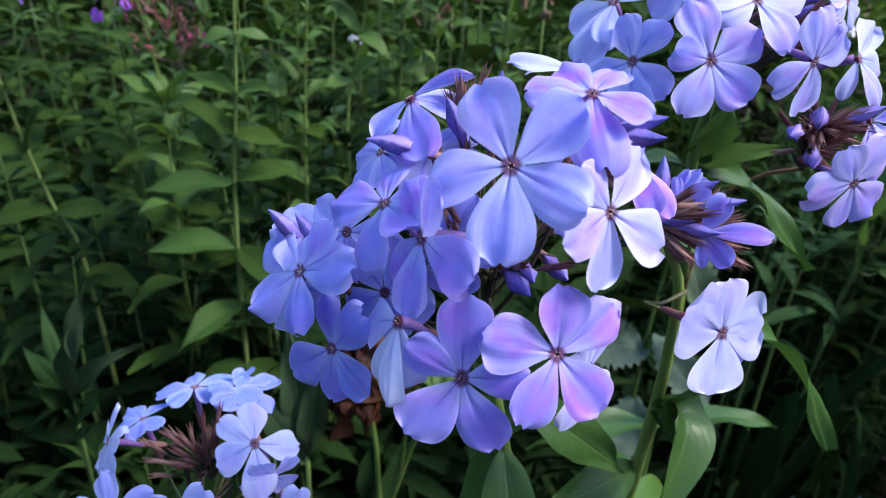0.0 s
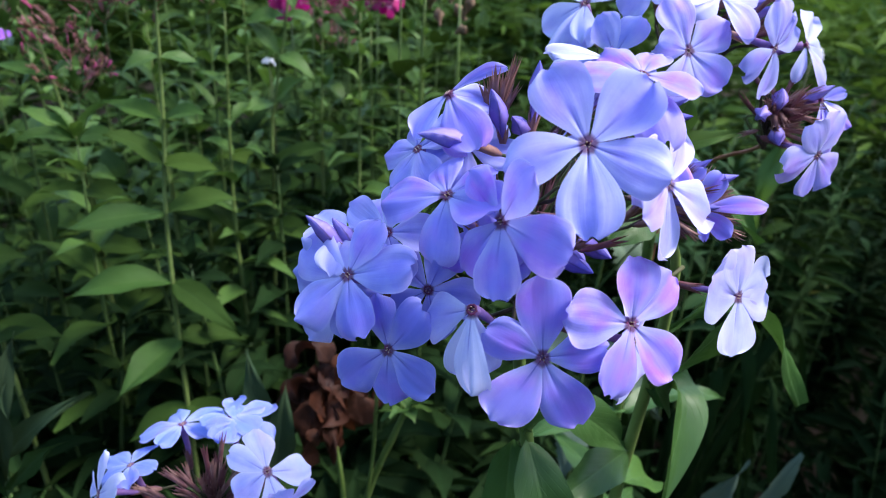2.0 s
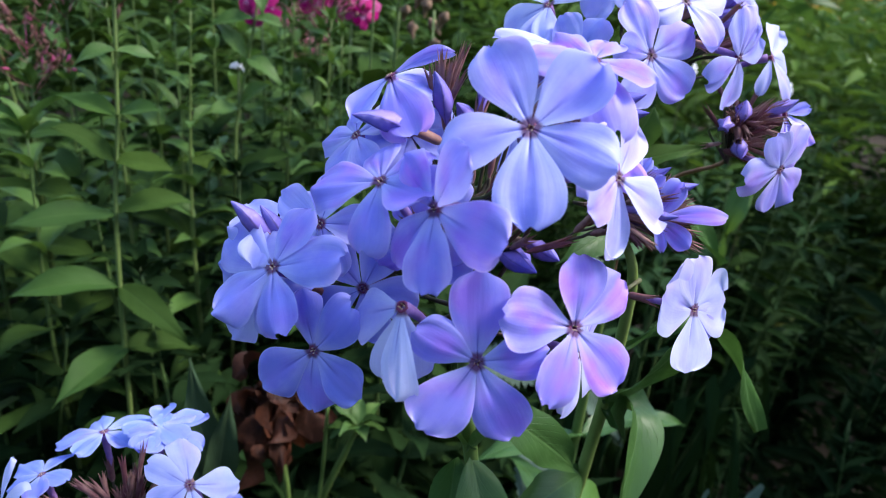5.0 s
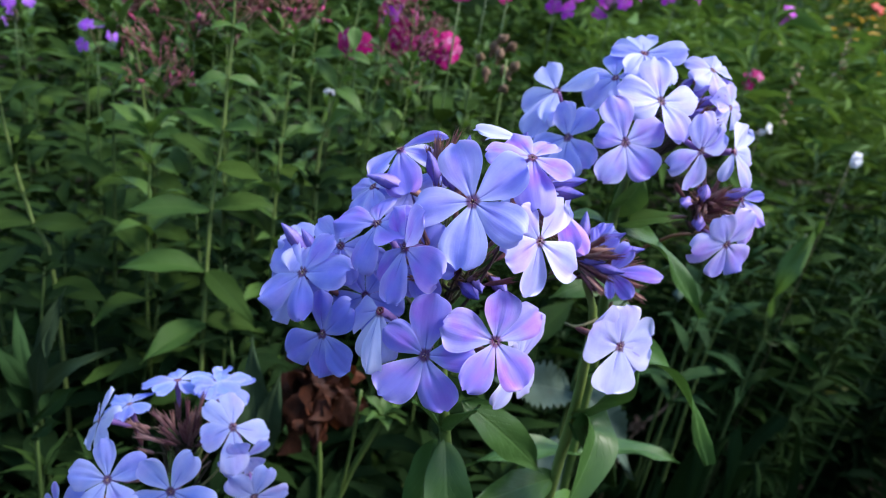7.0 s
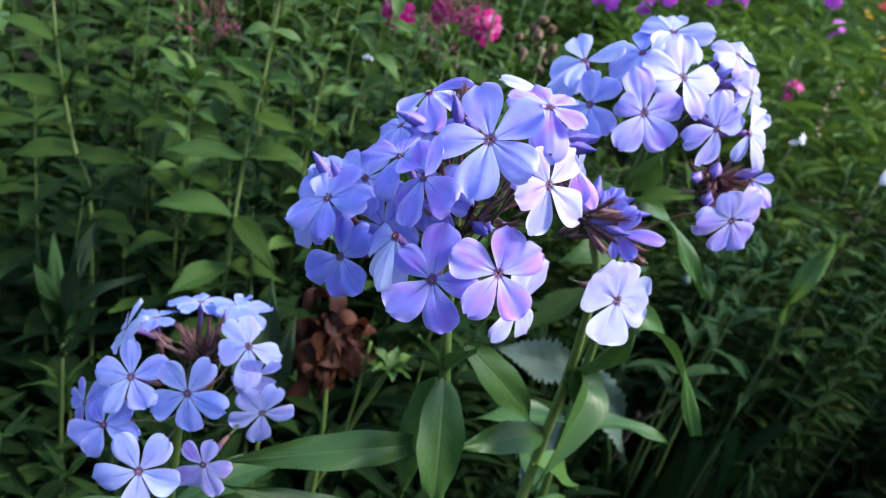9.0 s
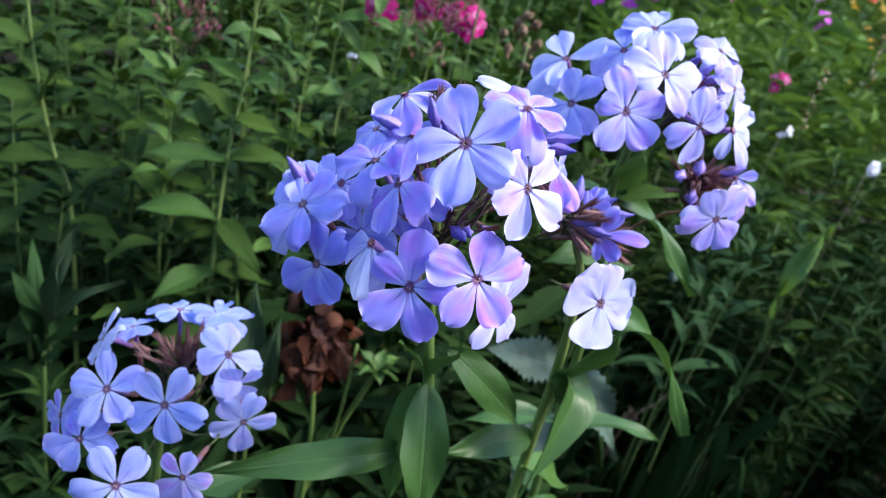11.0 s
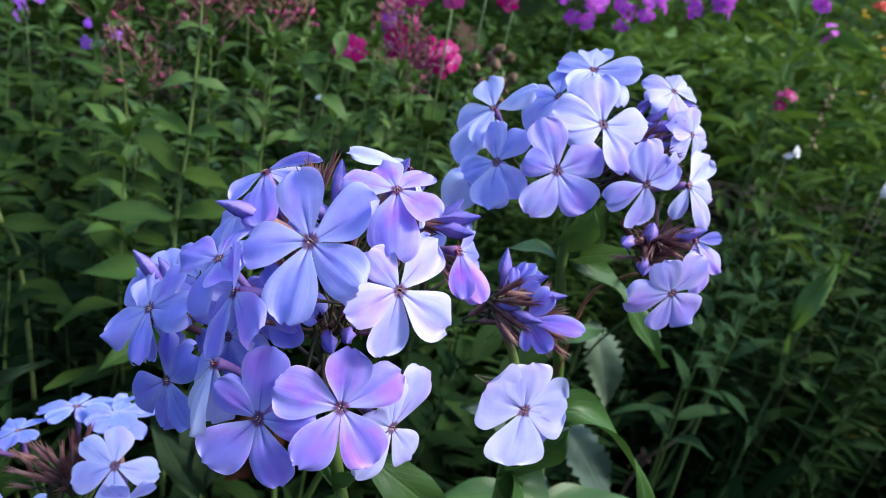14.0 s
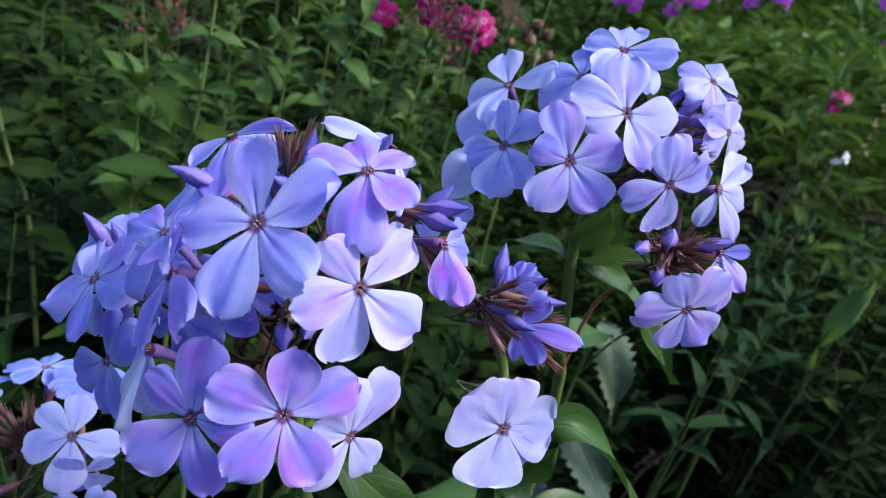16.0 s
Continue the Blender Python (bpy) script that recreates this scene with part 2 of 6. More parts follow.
def husk_material():
    """Dry stalks and husks: each one straw, brown, rose or nearly magenta."""
    m = Nodes("spent_flower_husk")
    chance = m.add("ShaderNodeNewGeometry").outputs["Random Per Island"]
    c = m.mix(m.ramp(chance, 0.2, 0.5), (0.17, 0.095, 0.055), (0.24, 0.075, 0.085))
    c = m.mix(m.ramp(chance, 0.45, 0.65), c, (0.40, 0.17, 0.20))
    c = m.mix(m.ramp(chance, 0.86, 0.92), c, (0.46, 0.06, 0.20))
    grain = m.noise(200.0, 3.0, m.place())
    return m.finish(m.mix(m.ramp(grain, 0.3, 0.8), c, (0.10, 0.06, 0.04)), 0.75, 0.15, None, grain, 0.3, 0.2, 0.0004)


SPENT = husk_material()
SOIL = plain_material("soil", (0.012, 0.009, 0.006), (0.03, 0.022, 0.015), 6.0, 0.9, 0.0, 0.8, 0.02)
HEDGE = leaf_material("leaf_hedge", (0.050, 0.100, 0.028), (0.08, 0.15, 0.05), 0.5, 0.3, 0.5)


# ---- building helpers ----
def mesh_part(name, verts, faces, material, parent=None, label="", uvs=None, extra=()):
    """One mesh object; extra: (first face, material) of further materials."""
    me = bpy.data.meshes.new(name)
    me.from_pydata([tuple(map(float, v)) for v in verts], [], faces)
    me.materials.append(material)
    if uvs is not None:
        layer = me.uv_layers.new()
        index = np.empty(len(me.loops), dtype=np.int32)
        me.loops.foreach_get("vertex_index", index)
        layer.data.foreach_set("uv", np.asarray(uvs, dtype=np.float32)[index].ravel())
    me.polygons.foreach_set("use_smooth", [True] * len(me.polygons))
    for i, (first, other) in enumerate(extra):
        me.materials.append(other)
        for f in me.polygons[first:]:
            f.material_index = i + 1
    ob = new(name, me)
    ob.parent = parent
    return tagged(ob, label)


def shared_part(name, me, parent, m):
    ob = new(name, me)
    ob.parent = parent
    ob.matrix_basis = m
    return ob


def thing(name, place, label, category, group="", kind=""):
    ob = new(name)
    ob.empty_display_size = 0.01
    ob.location = place
    return tagged(ob, label, category, group, kind)


def smooth_line(points, n):
    """Points along a soft curve through the given ones (Catmull-Rom)."""
    p = [np.array(q, dtype=float) for q in points]
    p = [2 * p[0] - p[1]] + p + [2 * p[-1] - p[-2]]
    res = []
    spans = len(p) - 3
    for i in range(n):
        s = i / (n - 1) * spans
        k = min(int(s), spans - 1)
        t = s - k
        a, b, c, d = p[k:k + 4]
        res.append(0.5 * (2 * b + (c - a) * t + (2 * a - 5 * b + 4 * c - d) * t * t + (3 * b - a - 3 * c + d) * t ** 3))
    return np.array(res)


def tube_data(line, radii, sides=7, first=0):
    """Vertices and faces of a round tube along a line, closed at both ends."""
    line = np.asarray(line, dtype=float)
    n = len(line)
    radii = np.interp(np.linspace(0, 1, n), np.linspace(0, 1, len(radii)), radii)
    verts, faces = [], []
    ref = np.array([0.3, 0.9, 0.31])
    for i in range(n):
        d = line[min(i + 1, n - 1)] - line[max(i - 1, 0)]
        d = d / (np.linalg.norm(d) + 1e-12)
        a = np.cross(d, ref)
        a = a / (np.linalg.norm(a) + 1e-12)
        b = np.cross(d, a)
        for k in range(sides):
            w = 2 * math.pi * k / sides
            verts.append(line[i] + radii[i] * (math.cos(w) * a + math.sin(w) * b))
    for i in range(n - 1):
        for k in range(sides):
            j = (k + 1) % sides
            faces.append((first + i * sides + k, first + i * sides + j, first + (i + 1) * sides + j, first + (i + 1) * sides + k))
    faces.append(tuple(first + k for k in range(sides))[::-1])
    faces.append(tuple(first + (n - 1) * sides + k for k in range(sides)))
    return verts, faces


def join_tubes(lines, sides=6):
    verts, faces = [], []
    for line, radii in lines:
        v, f = tube_data(line, radii, sides, len(verts))
        verts += v
        faces += f
    return verts, faces


def frame_of(place, normal, up=(0, 0, 1)):
    """A pose whose z is the normal and whose y points as near to up as it can."""
    n = Vector(normal).normalized()
    u = Vector(up) if abs(n.dot(Vector(up))) < 0.95 else Vector((0, 1, 0))
    y = (u - n * u.dot(n)).normalized()
    x = y.cross(n)
    return Matrix(((x.x, y.x, n.x, place[0]), (x.y, y.y, n.y, place[1]), (x.z, y.z, n.z, place[2]), (0, 0, 0, 1)))


# ---- flowers ----
def petal_data(length, rng, nu=15, nv=17, broad=1.0, curl=1.0):
    """A petal along +y with a narrow claw, a broad blunt blade and a slightly curled edge."""
    half = 0.338 * length * broad * rng.uniform(0.92, 1.08)
    lift, twist = rng.normal(0.02, 0.03) * curl, rng.uniform(0.02, 0.13) * curl
    tip_bend, cup = rng.normal(-0.13, 0.07) * curl, rng.normal(-0.06, 0.20) * curl
    wave, phase = rng.uniform(0.01, 0.05) * curl, rng.uniform(0, 6.28)
    roll_a, roll_b = rng.normal(0.10, 0.16, 2) * curl
    notch, skew = rng.uniform(-0.01, 0.045), rng.normal(0, 0.05)
    rim = np.random.default_rng(int(abs(half) * 1e8))
    ragged, beat, shift = rim.uniform(0.005, 0.022), rim.uniform(4.0, 7.0), rim.uniform(0, 6.28)
    crimp = rim.uniform(0.4, 1.6) * min(1.0, curl)
    verts, uvs, faces = [], [], []
    for j in range(nv):
        v = j / (nv - 1)
        v = 1 - (1 - v) ** 1.25
        if v < 0.7:
            w = 0.10 + 0.90 * math.sin(math.pi / 2 * (v / 0.7) ** 1.05) ** 1.22
        else:
            w = math.sqrt(max(0.0, 1 - ((v - 0.7) / 0.3) ** 2.8 * 0.87))
        for i in range(nu):
            u = 2 * i / (nu - 1) - 1
            x = half * w * u * (1 + 1.6 * ragged * math.sin(8 * v + shift + u)) + skew * length * v * v
            y = length * (0.03 + 0.97 * v) - length * (0.05 * u * u * v ** 3 + notch * math.exp(-(u / 0.3) ** 2) * v ** 8 - ragged * math.sin(beat * u + shift) * v ** 6)
            z = length * (lift * v + tip_bend * v ** 3 + wave * math.sin(5 * u + phase) * v * v)
            z -= half * (roll_a if u < 0 else roll_b) * abs(u) ** 4 * v
            z += half * (cup * u * u * v + twist * u * v * 1.2 - 0.10 * math.exp(-(u / 0.13) ** 2) * (1 - 0.75 * v) + 0.03 * math.cos(7 * u) * v)
            # crinkled hem and shallow folds along the blade
            z += half * (0.055 * crimp * math.sin(beat * 2.1 * v + shift) * abs(u) ** 3 * v + 0.022 * crimp * math.sin(11 * u + 3 * v + phase) * v * (1 - v * v * 0.5))
            verts.append((x, y, z))
            uvs.append(((u + 1) / 2, v))
    for j in range(nv - 1):
        for i in range(nu - 1):
            a = j * nu + i
            faces.append((a, a + 1, a + nu + 1, a + nu))
    return verts, faces, uvs


def throat_data(scale=1.0):
    """Tube, dark eye and anthers of one flower that faces +z; returns verts, faces and the first faces of eye and anthers."""
    back = [(0, 0, -0.0165), (0.0004, 0, -0.012), (0, 0.0003, -0.006), (0, 0, -0.0012)]
    v, f = tube_data(smooth_line(back, 8) * scale, [0.0008 * scale, 0.0009 * scale, 0.0012 * scale, 0.0015 * scale], 8)
    one = len(f)
    sides, rings = 12, ((0.00135, 0.0000), (0.00105, 0.0003), (0.00075, 0.0001), (0.0006, -0.0012))
    base = len(v)
    for r, z in rings:
        for k in range(sides):
            w = 2 * math.pi * k / sides
            rr = r * (1 + 0.10 * math.cos(5 * w)) * scale
            v.append((rr * math.cos(w), rr * math.sin(w), z * scale))
    for j in range(len(rings) - 1):
        for k in range(sides):
            n = (k + 1) % sides
            f.append((base + j * sides + k, base + j * sides + n, base + (j + 1) * sides + n, base + (j + 1) * sides + k))
    two = len(f)
    for k in range(4):
        w = 2 * math.pi * (k + 0.3) / 4
        p = np.array((0.00055 * math.cos(w), 0.00055 * math.sin(w), -0.0006)) * scale
        q = np.array((0.00060 * math.cos(w), 0.00060 * math.sin(w), 0.0006)) * scale
        vv, ff = tube_data([p, (p + q) / 2, q], [0.0001 * scale, 0.00017 * scale, 0.00008 * scale], 5, len(v))
        v += vv
        f += ff
    return v, f, one, two


def calyx_data(length=0.009, radius=0.0011):
    """A ribbed calyx along +z, which parts into five fine points."""
    v, f = [], []
    sides = 10
    rings = ((0.0, 0.45), (0.2, 1.0), (0.6, 1.05), (0.8, 1.15))
    for s, r in rings:
        for k in range(sides):
            w = 2 * math.pi * k / sides
            rr = radius * r * (1.12 if k % 2 else 0.9)
            v.append((rr * math.cos(w), rr * math.sin(w), s * length))
    for j in range(len(rings) - 1):
        for k in range(sides):
            n = (k + 1) % sides
            f.append((j * sides + k, j * sides + n, (j + 1) * sides + n, (j + 1) * sides + k))
    for k in range(5):
        w = 2 * math.pi * (2 * k + 1) / sides
        v.append((radius * 1.7 * math.cos(w), radius * 1.7 * math.sin(w), length * 1.25))
        a = (len(rings) - 1) * sides
        f.append((a + 2 * k, a + 2 * k + 1, len(v) - 1))
        f.append((a + 2 * k + 1, a + (2 * k + 2) % sides, len(v) - 1))
    return v, f


def make_mesh(name, data, material, uvs=None):
    ob = mesh_part(name, data[0], data[1], material, uvs=uvs)
    me = ob.data
    bpy.data.objects.remove(ob)
    return me


THROAT_V, THROAT_F, EYE_FROM, ANTHER_FROM = throat_data()
CALYX_MESH = make_mesh("calyx", calyx_data(), CALYX)


def bud_data(length, radius, rng):
    """A closed bud along +z: slim tube, swollen twisted tip."""
    v, f = [], []
    sides = 10
    profile = ((0.0, 0.30), (0.25, 0.38), (0.42, 0.66), (0.56, 1.0), (0.70, 0.92), (0.84, 0.58), (0.94, 0.27), (1.0, 0.04))
    bend = rng.normal(0, 0.12, 2)
    for s, r in profile:
        for k in range(sides):
            w = 2 * math.pi * k / sides + 1.4 * s
            rr = radius * r * (1 - 0.24 * math.cos(5 * (w - 1.4 * s)))
            v.append((rr * math.cos(w) + bend[0] * length * s * s, rr * math.sin(w) + bend[1] * length * s * s, s * length))
    for j in range(len(profile) - 1):
        for k in range(sides):
            n = (k + 1) % sides
            f.append((j * sides + k, j * sides + n, (j + 1) * sides + n, (j + 1) * sides + k))
    return v, f


def bud_uvs(n):
    return [(k % 2, k / n) for k in range(n)]


class Panicle:
    """A flowering plant's head: its Empty, and the hub from which the flower stalks branch."""

    def __init__(self, root, hub, seed, petal=None, axis=(0.0, 0.0, 0.018), cool=0.0, broad=1.0):
        self.axis = Vector(axis)
        self.root, self.hub, self.rng = root, Vector(hub), np.random.default_rng(seed)
        self.petal = petal or PETAL
        self.cool, self.broad = cool, broad
        self.base = Vector(root.location)

    def stalk(self, end, way):
        """A thin stalk from the hub to a calyx that points along way."""
        end, way = Vector(end), Vector(way).normalized()
        start = self.hub - self.axis * self.rng.random()
        reach = (end - start).length
        mid = end - way * min(0.010, 0.3 * reach)
        bow = start.lerp(mid, 0.55) + Vector((0, 0, -0.1 * reach))
        line = smooth_line([start - self.base, bow - self.base, mid - self.base, end - self.base], 9)
        v, f = tube_data(line, [0.0008, 0.0005, 0.00045], 6)
        pick = self.rng.random()
        mesh_part("flower_stalk", v, f, STALK if pick < 0.7 else STEM_DARK, self.root)


def bloom(head, place, normal, petals, pink=0.1, pale=0.2, curl=1.0, broad=1.0):
    """One open flower: petals as angle:millimetres(:tilt), clockwise from above as one looks into it; tilt: degrees forward."""
    rng = np.random.default_rng([int(abs(c) * 1e5) for c in place])
    m = frame_of(Vector(place) - head.base, normal)
    fl = mesh_part("flower", THROAT_V, THROAT_F, TUBE, head.root, extra=((EYE_FROM, EYE), (ANTHER_FROM, ANTHER)))
    fl.matrix_basis = m
    for item in petals.split():
        angle, length, tilt = ([float(a) for a in item.split(":")] + [0.0])[:3]
        v, f, uvs = petal_data(length * 0.001, rng, broad=broad * head.broad, curl=curl)
        p = mesh_part("petal", v, f, head.petal, fl, uvs=uvs)
        p.matrix_basis = pose(0, 0, 0.0002, 0, 0, -angle) @ pose(0, 0, 0, tilt, 0, 0)
        p.color = (min(1, max(0, pink + rng.normal(0, 0.08))), min(1, max(0, pale + rng.normal(0.0, 0.08))), head.cool, 1)
    tail = Matrix.Translation((0, 0, -0.0215))
    shared_part("calyx", CALYX_MESH, fl, tail @ pose(0, 0, 0, 0, 0, float(rng.uniform(0, 72))))
    n = Vector(normal).normalized()
    head.stalk(Vector(place) - n * 0.0213, n)


def loose_bloom(head, place, normal, tips):
    """A half-open or side-on flower: each petal as (tip, the way it faces, pink, pale, breadth)."""
    rng = np.random.default_rng([int(abs(c) * 1e5) for c in place])
    m = frame_of(Vector(place) - head.base, normal)
    fl = mesh_part("flower", THROAT_V, THROAT_F, TUBE, head.root, extra=((EYE_FROM, EYE), (ANTHER_FROM, ANTHER)))
    fl.matrix_basis = m
    for tip, face, pink, pale, broad in tips:
        way = Vector(tip) - Vector(place)
        v, f, uvs = petal_data(way.length, rng, broad=broad, curl=1.1)
        p = mesh_part("petal", v, f, head.petal, fl, uvs=uvs)
        way.normalize()
        face = Vector(face) - way * way.dot(Vector(face))
        p.matrix_basis = m.inverted() @ frame_of(Vector(place) - head.base, face, way)
        p.color = (pink, pale, head.cool, 1)
    shared_part("calyx", CALYX_MESH, fl, Matrix.Translation((0, 0, -0.0215)))
    n = Vector(normal).normalized()
    head.stalk(Vector(place) - n * 0.0213, n)


def bud(head, place, way, length=0.016, radius=0.0024):
    """A closed bud whose tip stands at place and points along way."""
    w = Vector(way).normalized()
    v, f = bud_data(length, radius, head.rng)
    b = mesh_part("bud", v, f, BUD, head.root, uvs=bud_uvs(len(v)))
    b.matrix_basis = frame_of(Vector(place) - w * length - head.base, w)
    shared_part("calyx", CALYX_MESH, b, Matrix.Translation((0, 0, -0.004)))
    head.stalk(Vector(place) - w * (length + 0.004), w)


def spent(head, place, way):
    """An empty calyx after its flower fell."""
    w = Vector(way).normalized()
    c = shared_part("calyx", CALYX_MESH, head.root, frame_of(Vector(place) - w * 0.011 - head.base, w))
    s = float(head.rng.uniform(0.9, 1.35))
    c.scale = (0.68, 0.68, s)
    head.stalk(Vector(place) - w * 0.011, w)


# ---- leaves and stems ----
def leaf_data(base, tip, width, up=(0, 0, 1), sag=0.12, fold=0.25, rows=25, cols=9, broad=0.40, wave=0.03, teeth=0.0, seed=0, mids=()):
    """A leaf blade from base to tip; mids: points that its midrib passes."""
    rng = np.random.default_rng(seed)
    base, tip = np.array(base, dtype=float), np.array(tip, dtype=float)
    length = np.linalg.norm(tip - base)
    upv = np.array(up, dtype=float)
    if len(mids):
        line = smooth_line([base, *mids, tip], rows)
    else:
        line = np.array([base + (tip - base) * s + upv / np.linalg.norm(upv) * length * sag * 4 * s * (1 - s) for s in np.linspace(0, 1, rows)])
    phase = rng.uniform(0, 6.28, 2)
    bite = rng.uniform(0.3, 1.5, 60)
    verts, uvs, faces = [], [], []
    for j in range(rows):
        s = j / (rows - 1)
        d = line[min(j + 1, rows - 1)] - line[max(j - 1, 0)]
        d = d / np.linalg.norm(d)
        x = np.cross(d, upv)
        x = x / np.linalg.norm(x)
        n = np.cross(x, d)
        w = width * 0.5 * (math.sin(math.pi * s ** (math.log(0.5) / math.log(broad))) ** (0.8 if s < broad else 1.25) if 0 < s < 1 else 0.03)
        w = max(w, width * 0.03)
        for i in range(cols):
            u = 2 * i / (cols - 1) - 1
            ragged = 1 + teeth * (((j * 2) % 3) - 1) * (abs(u) > 0.9) * bite[j % 60] + 0.035 * math.sin(23 * s + phase[1] + 2 * u) * (abs(u) > 0.8)
            z = w * (fold * abs(u) ** 1.2) + length * wave * math.sin(9 * s + phase[0] + 2 * u) * abs(u)
            # quilted between the side veins
            z += w * 0.05 * math.sin(2 * math.pi * (7 * s - 2.4 * abs(u) * (w / max(length, 1e-6)) * 4)) * min(1.0, 3 * abs(u)) * (1 - u * u)
            verts.append(line[j] + x * u * w * ragged + n * z)
            uvs.append(((u + 1) / 2, s))
    for j in range(rows - 1):
        for i in range(cols - 1):
            a = j * cols + i
            faces.append((a, a + 1, a + cols + 1, a + cols))
    return verts, faces, uvs


def leaf(root, base, tip, width, material=None, label="", **more):
    o = np.array(root.location)
    more["mids"] = [np.array(q) - o for q in more.get("mids", ())]
    v, f, uvs = leaf_data(np.array(base) - o, np.array(tip) - o, width, **more)
    return mesh_part("leaf", v, f, material or LEAF, root, label, uvs)


def stem(root, points, radii, material=None, name="stem", sides=9, n=24):
    o = np.array(root.location)
    v, f = tube_data(smooth_line([np.array(p) - o for p in points], n), radii, sides)
    return mesh_part(name, v, f, material or STEM, root)


def leaf_template(rows=5, broad=0.40, fold=0.25, droop=0.25):
    """A unit leaf along +y with its face up, for scattered foliage."""
    verts, uvs, faces = [], [], []
    for j in range(rows + 1):
        s = j / rows
        w = 0.5 * (math.sin(math.pi * s ** (math.log(0.5) / math.log(broad))) ** (0.85 if s < broad else 1.2) if 0 < s < 1 else 0.02)
        for u in (-1, 0, 1):
            verts.append((u * w, s, fold * w * abs(u) - droop * s * s))
            uvs.append(((u + 1) / 2, s))
    for j in range(rows):
        for i in range(2):
            a = j * 3 + i
            faces.append((a, a + 1, a + 4, a + 3))
    return np.array(verts), np.array(faces), np.array(uvs)


def leaf_cloud(name, places, ways, sizes, ratio, material, parent=None, rng=None, template=None, kind="stuff"):
    """Many leaves in one mesh: places, directions, lengths; ratio: width to length."""
    tv, tf, tu = template or leaf_template()
    n, k = len(places), len(tv)
    ways = ways / np.linalg.norm(ways, axis=1, keepdims=True)
    ups = np.tile((0.0, 0.0, 1.0), (n, 1)) + rng.normal(0, 0.35, (n, 3))
    x = np.cross(ways, ups)
    x /= np.linalg.norm(x, axis=1, keepdims=True)
    z = np.cross(x, ways)
    ratio = ratio * rng.uniform(0.8, 1.25, n)
    v = places[:, None, :] + sizes[:, None, None] * (x[:, None, :] * (tv[None, :, 0:1] * ratio[:, None, None]) + ways[:, None, :] * tv[None, :, 1:2] + z[:, None, :] * (tv[None, :, 2:3] * 0.8))
    f = (tf[None, :, :] + (np.arange(n) * k)[:, None, None]).reshape(-1, 4)
    me = bpy.data.meshes.new(name)
    me.vertices.add(n * k)
    me.vertices.foreach_set("co", v.astype(np.float32).ravel())
    me.loops.add(f.size)
    me.loops.foreach_set("vertex_index", f.astype(np.int32).ravel())
    me.polygons.add(len(f))
    me.polygons.foreach_set("loop_start", np.arange(0, f.size, 4, dtype=np.int32))
    layer = me.uv_layers.new()
    layer.data.foreach_set("uv", np.tile(tu, (n, 1))[f.ravel()].astype(np.float32).ravel())
    me.update(calc_edges=True)
    me.polygons.foreach_set("use_smooth", [True] * len(f))
    me.materials.append(material)
    ob = new(name, me)
    ob.parent = parent
    return tagged(ob, kind=kind) if kind else ob


# ---- ground ----
def ground_data():
    """One sheet of soil out to the horizon, finer near the bed."""
    ticks = np.concatenate([-np.geomspace(300, 1.6, 14), np.linspace(-1.5, 1.5, 31), np.geomspace(1.6, 300, 14)])
    verts, faces = [], []
    n = len(ticks)
    for y in ticks:
        for x in ticks:
            near = math.exp(-(x * x + y * y) / 8)
            verts.append((x, y, 0.03 * near * noise.noise(Vector((x * 3, y * 3, 0)))))
    for j in range(n - 1):
        for i in range(n - 1):
            a = j * n + i
            faces.append((a, a + 1, a + n + 1, a + n))
    return verts, faces


ground = mesh_part("ground", *ground_data(), SOIL)
tagged(ground, "dark bare garden soil under the plants", "ground", kind="structure")

# ---- the three lavender phlox heads in front ----
plant_a = thing("phlox_plant", (0.036, 0.20, 0.0), "garden phlox in full lavender-blue bloom with lance-shaped green leaves", "flower", "lavender phlox plants")
head_a = Panicle(plant_a, (0.0120, 0.1560, 0.9380), 11, axis=(-0.006, -0.004, 0.042), cool=0.25, broad=1.06)
stem(plant_a, [(0.036, 0.20, 0.0), (0.042, 0.195, 0.45), (0.045, 0.185, 0.76), (0.0283, 0.168, 0.8434), (0.0225, 0.165, 0.872), (0.0185, 0.160, 0.898), (0.0120, 0.1560, 0.9385)], [0.0034, 0.0028, 0.0024, 0.0019, 0.0011], n=34)
# paleness is part flower age, part painted light: right-facing paler, low ones deeper
bloom(head_a, (0.0158, 0.1193, 0.9585), (-0.28, -0.78, 0.56), "43:18.4:5 110:17.3:12 174:19.6:7 252:17.3:8 327:18.2:11", 0.10, 0.27)
bloom(head_a, (-0.0094, 0.1337, 0.9429), (-0.57, -0.35, 0.74), "35:12.4:5 90:16.6:8 163:15.3:-1 244:17.9:10 311:13.6:-1", 0.42, 0.08)
bloom(head_a, (-0.0006, 0.1193, 0.9424), (-0.85, -0.49, 0.18), "34:16.1:19 97:18.0:-3 156:16.6:16 212:15.9:6 300:14.5:8", 0.38, 0.10)
bloom(head_a, (-0.0314, 0.1439, 0.9187), (-0.61, -0.53, 0.59), "10:15.8:9 64:18.9:6 141:16.5:9 209:17.4:7 275:18.6:6", 0.12, 0.15)
bloom(head_a, (-0.0221, 0.1351, 0.9022), (-0.57, -0.81, 0.16), "39:15.5:8 113:15.4:6 179:15.4:-1 228:17.7:10 340:14.2:-2", 0.12, 0.02)
bloom(head_a, (0.0096, 0.1131, 0.9125), (-0.15, -0.95, 0.27), "77:14.5:11 152:17.6:8 214:17.6:10 297:13.9:11 356:18.1:9", 0.38, 0.0)
bloom(head_a, (0.0290, 0.1134, 0.9199), (0.27, -0.87, 0.41), "4:15.2:17 60:17.2:3 145:16.0:12 213:16.9:12 288:17.1:3", 0.62, 0.02)
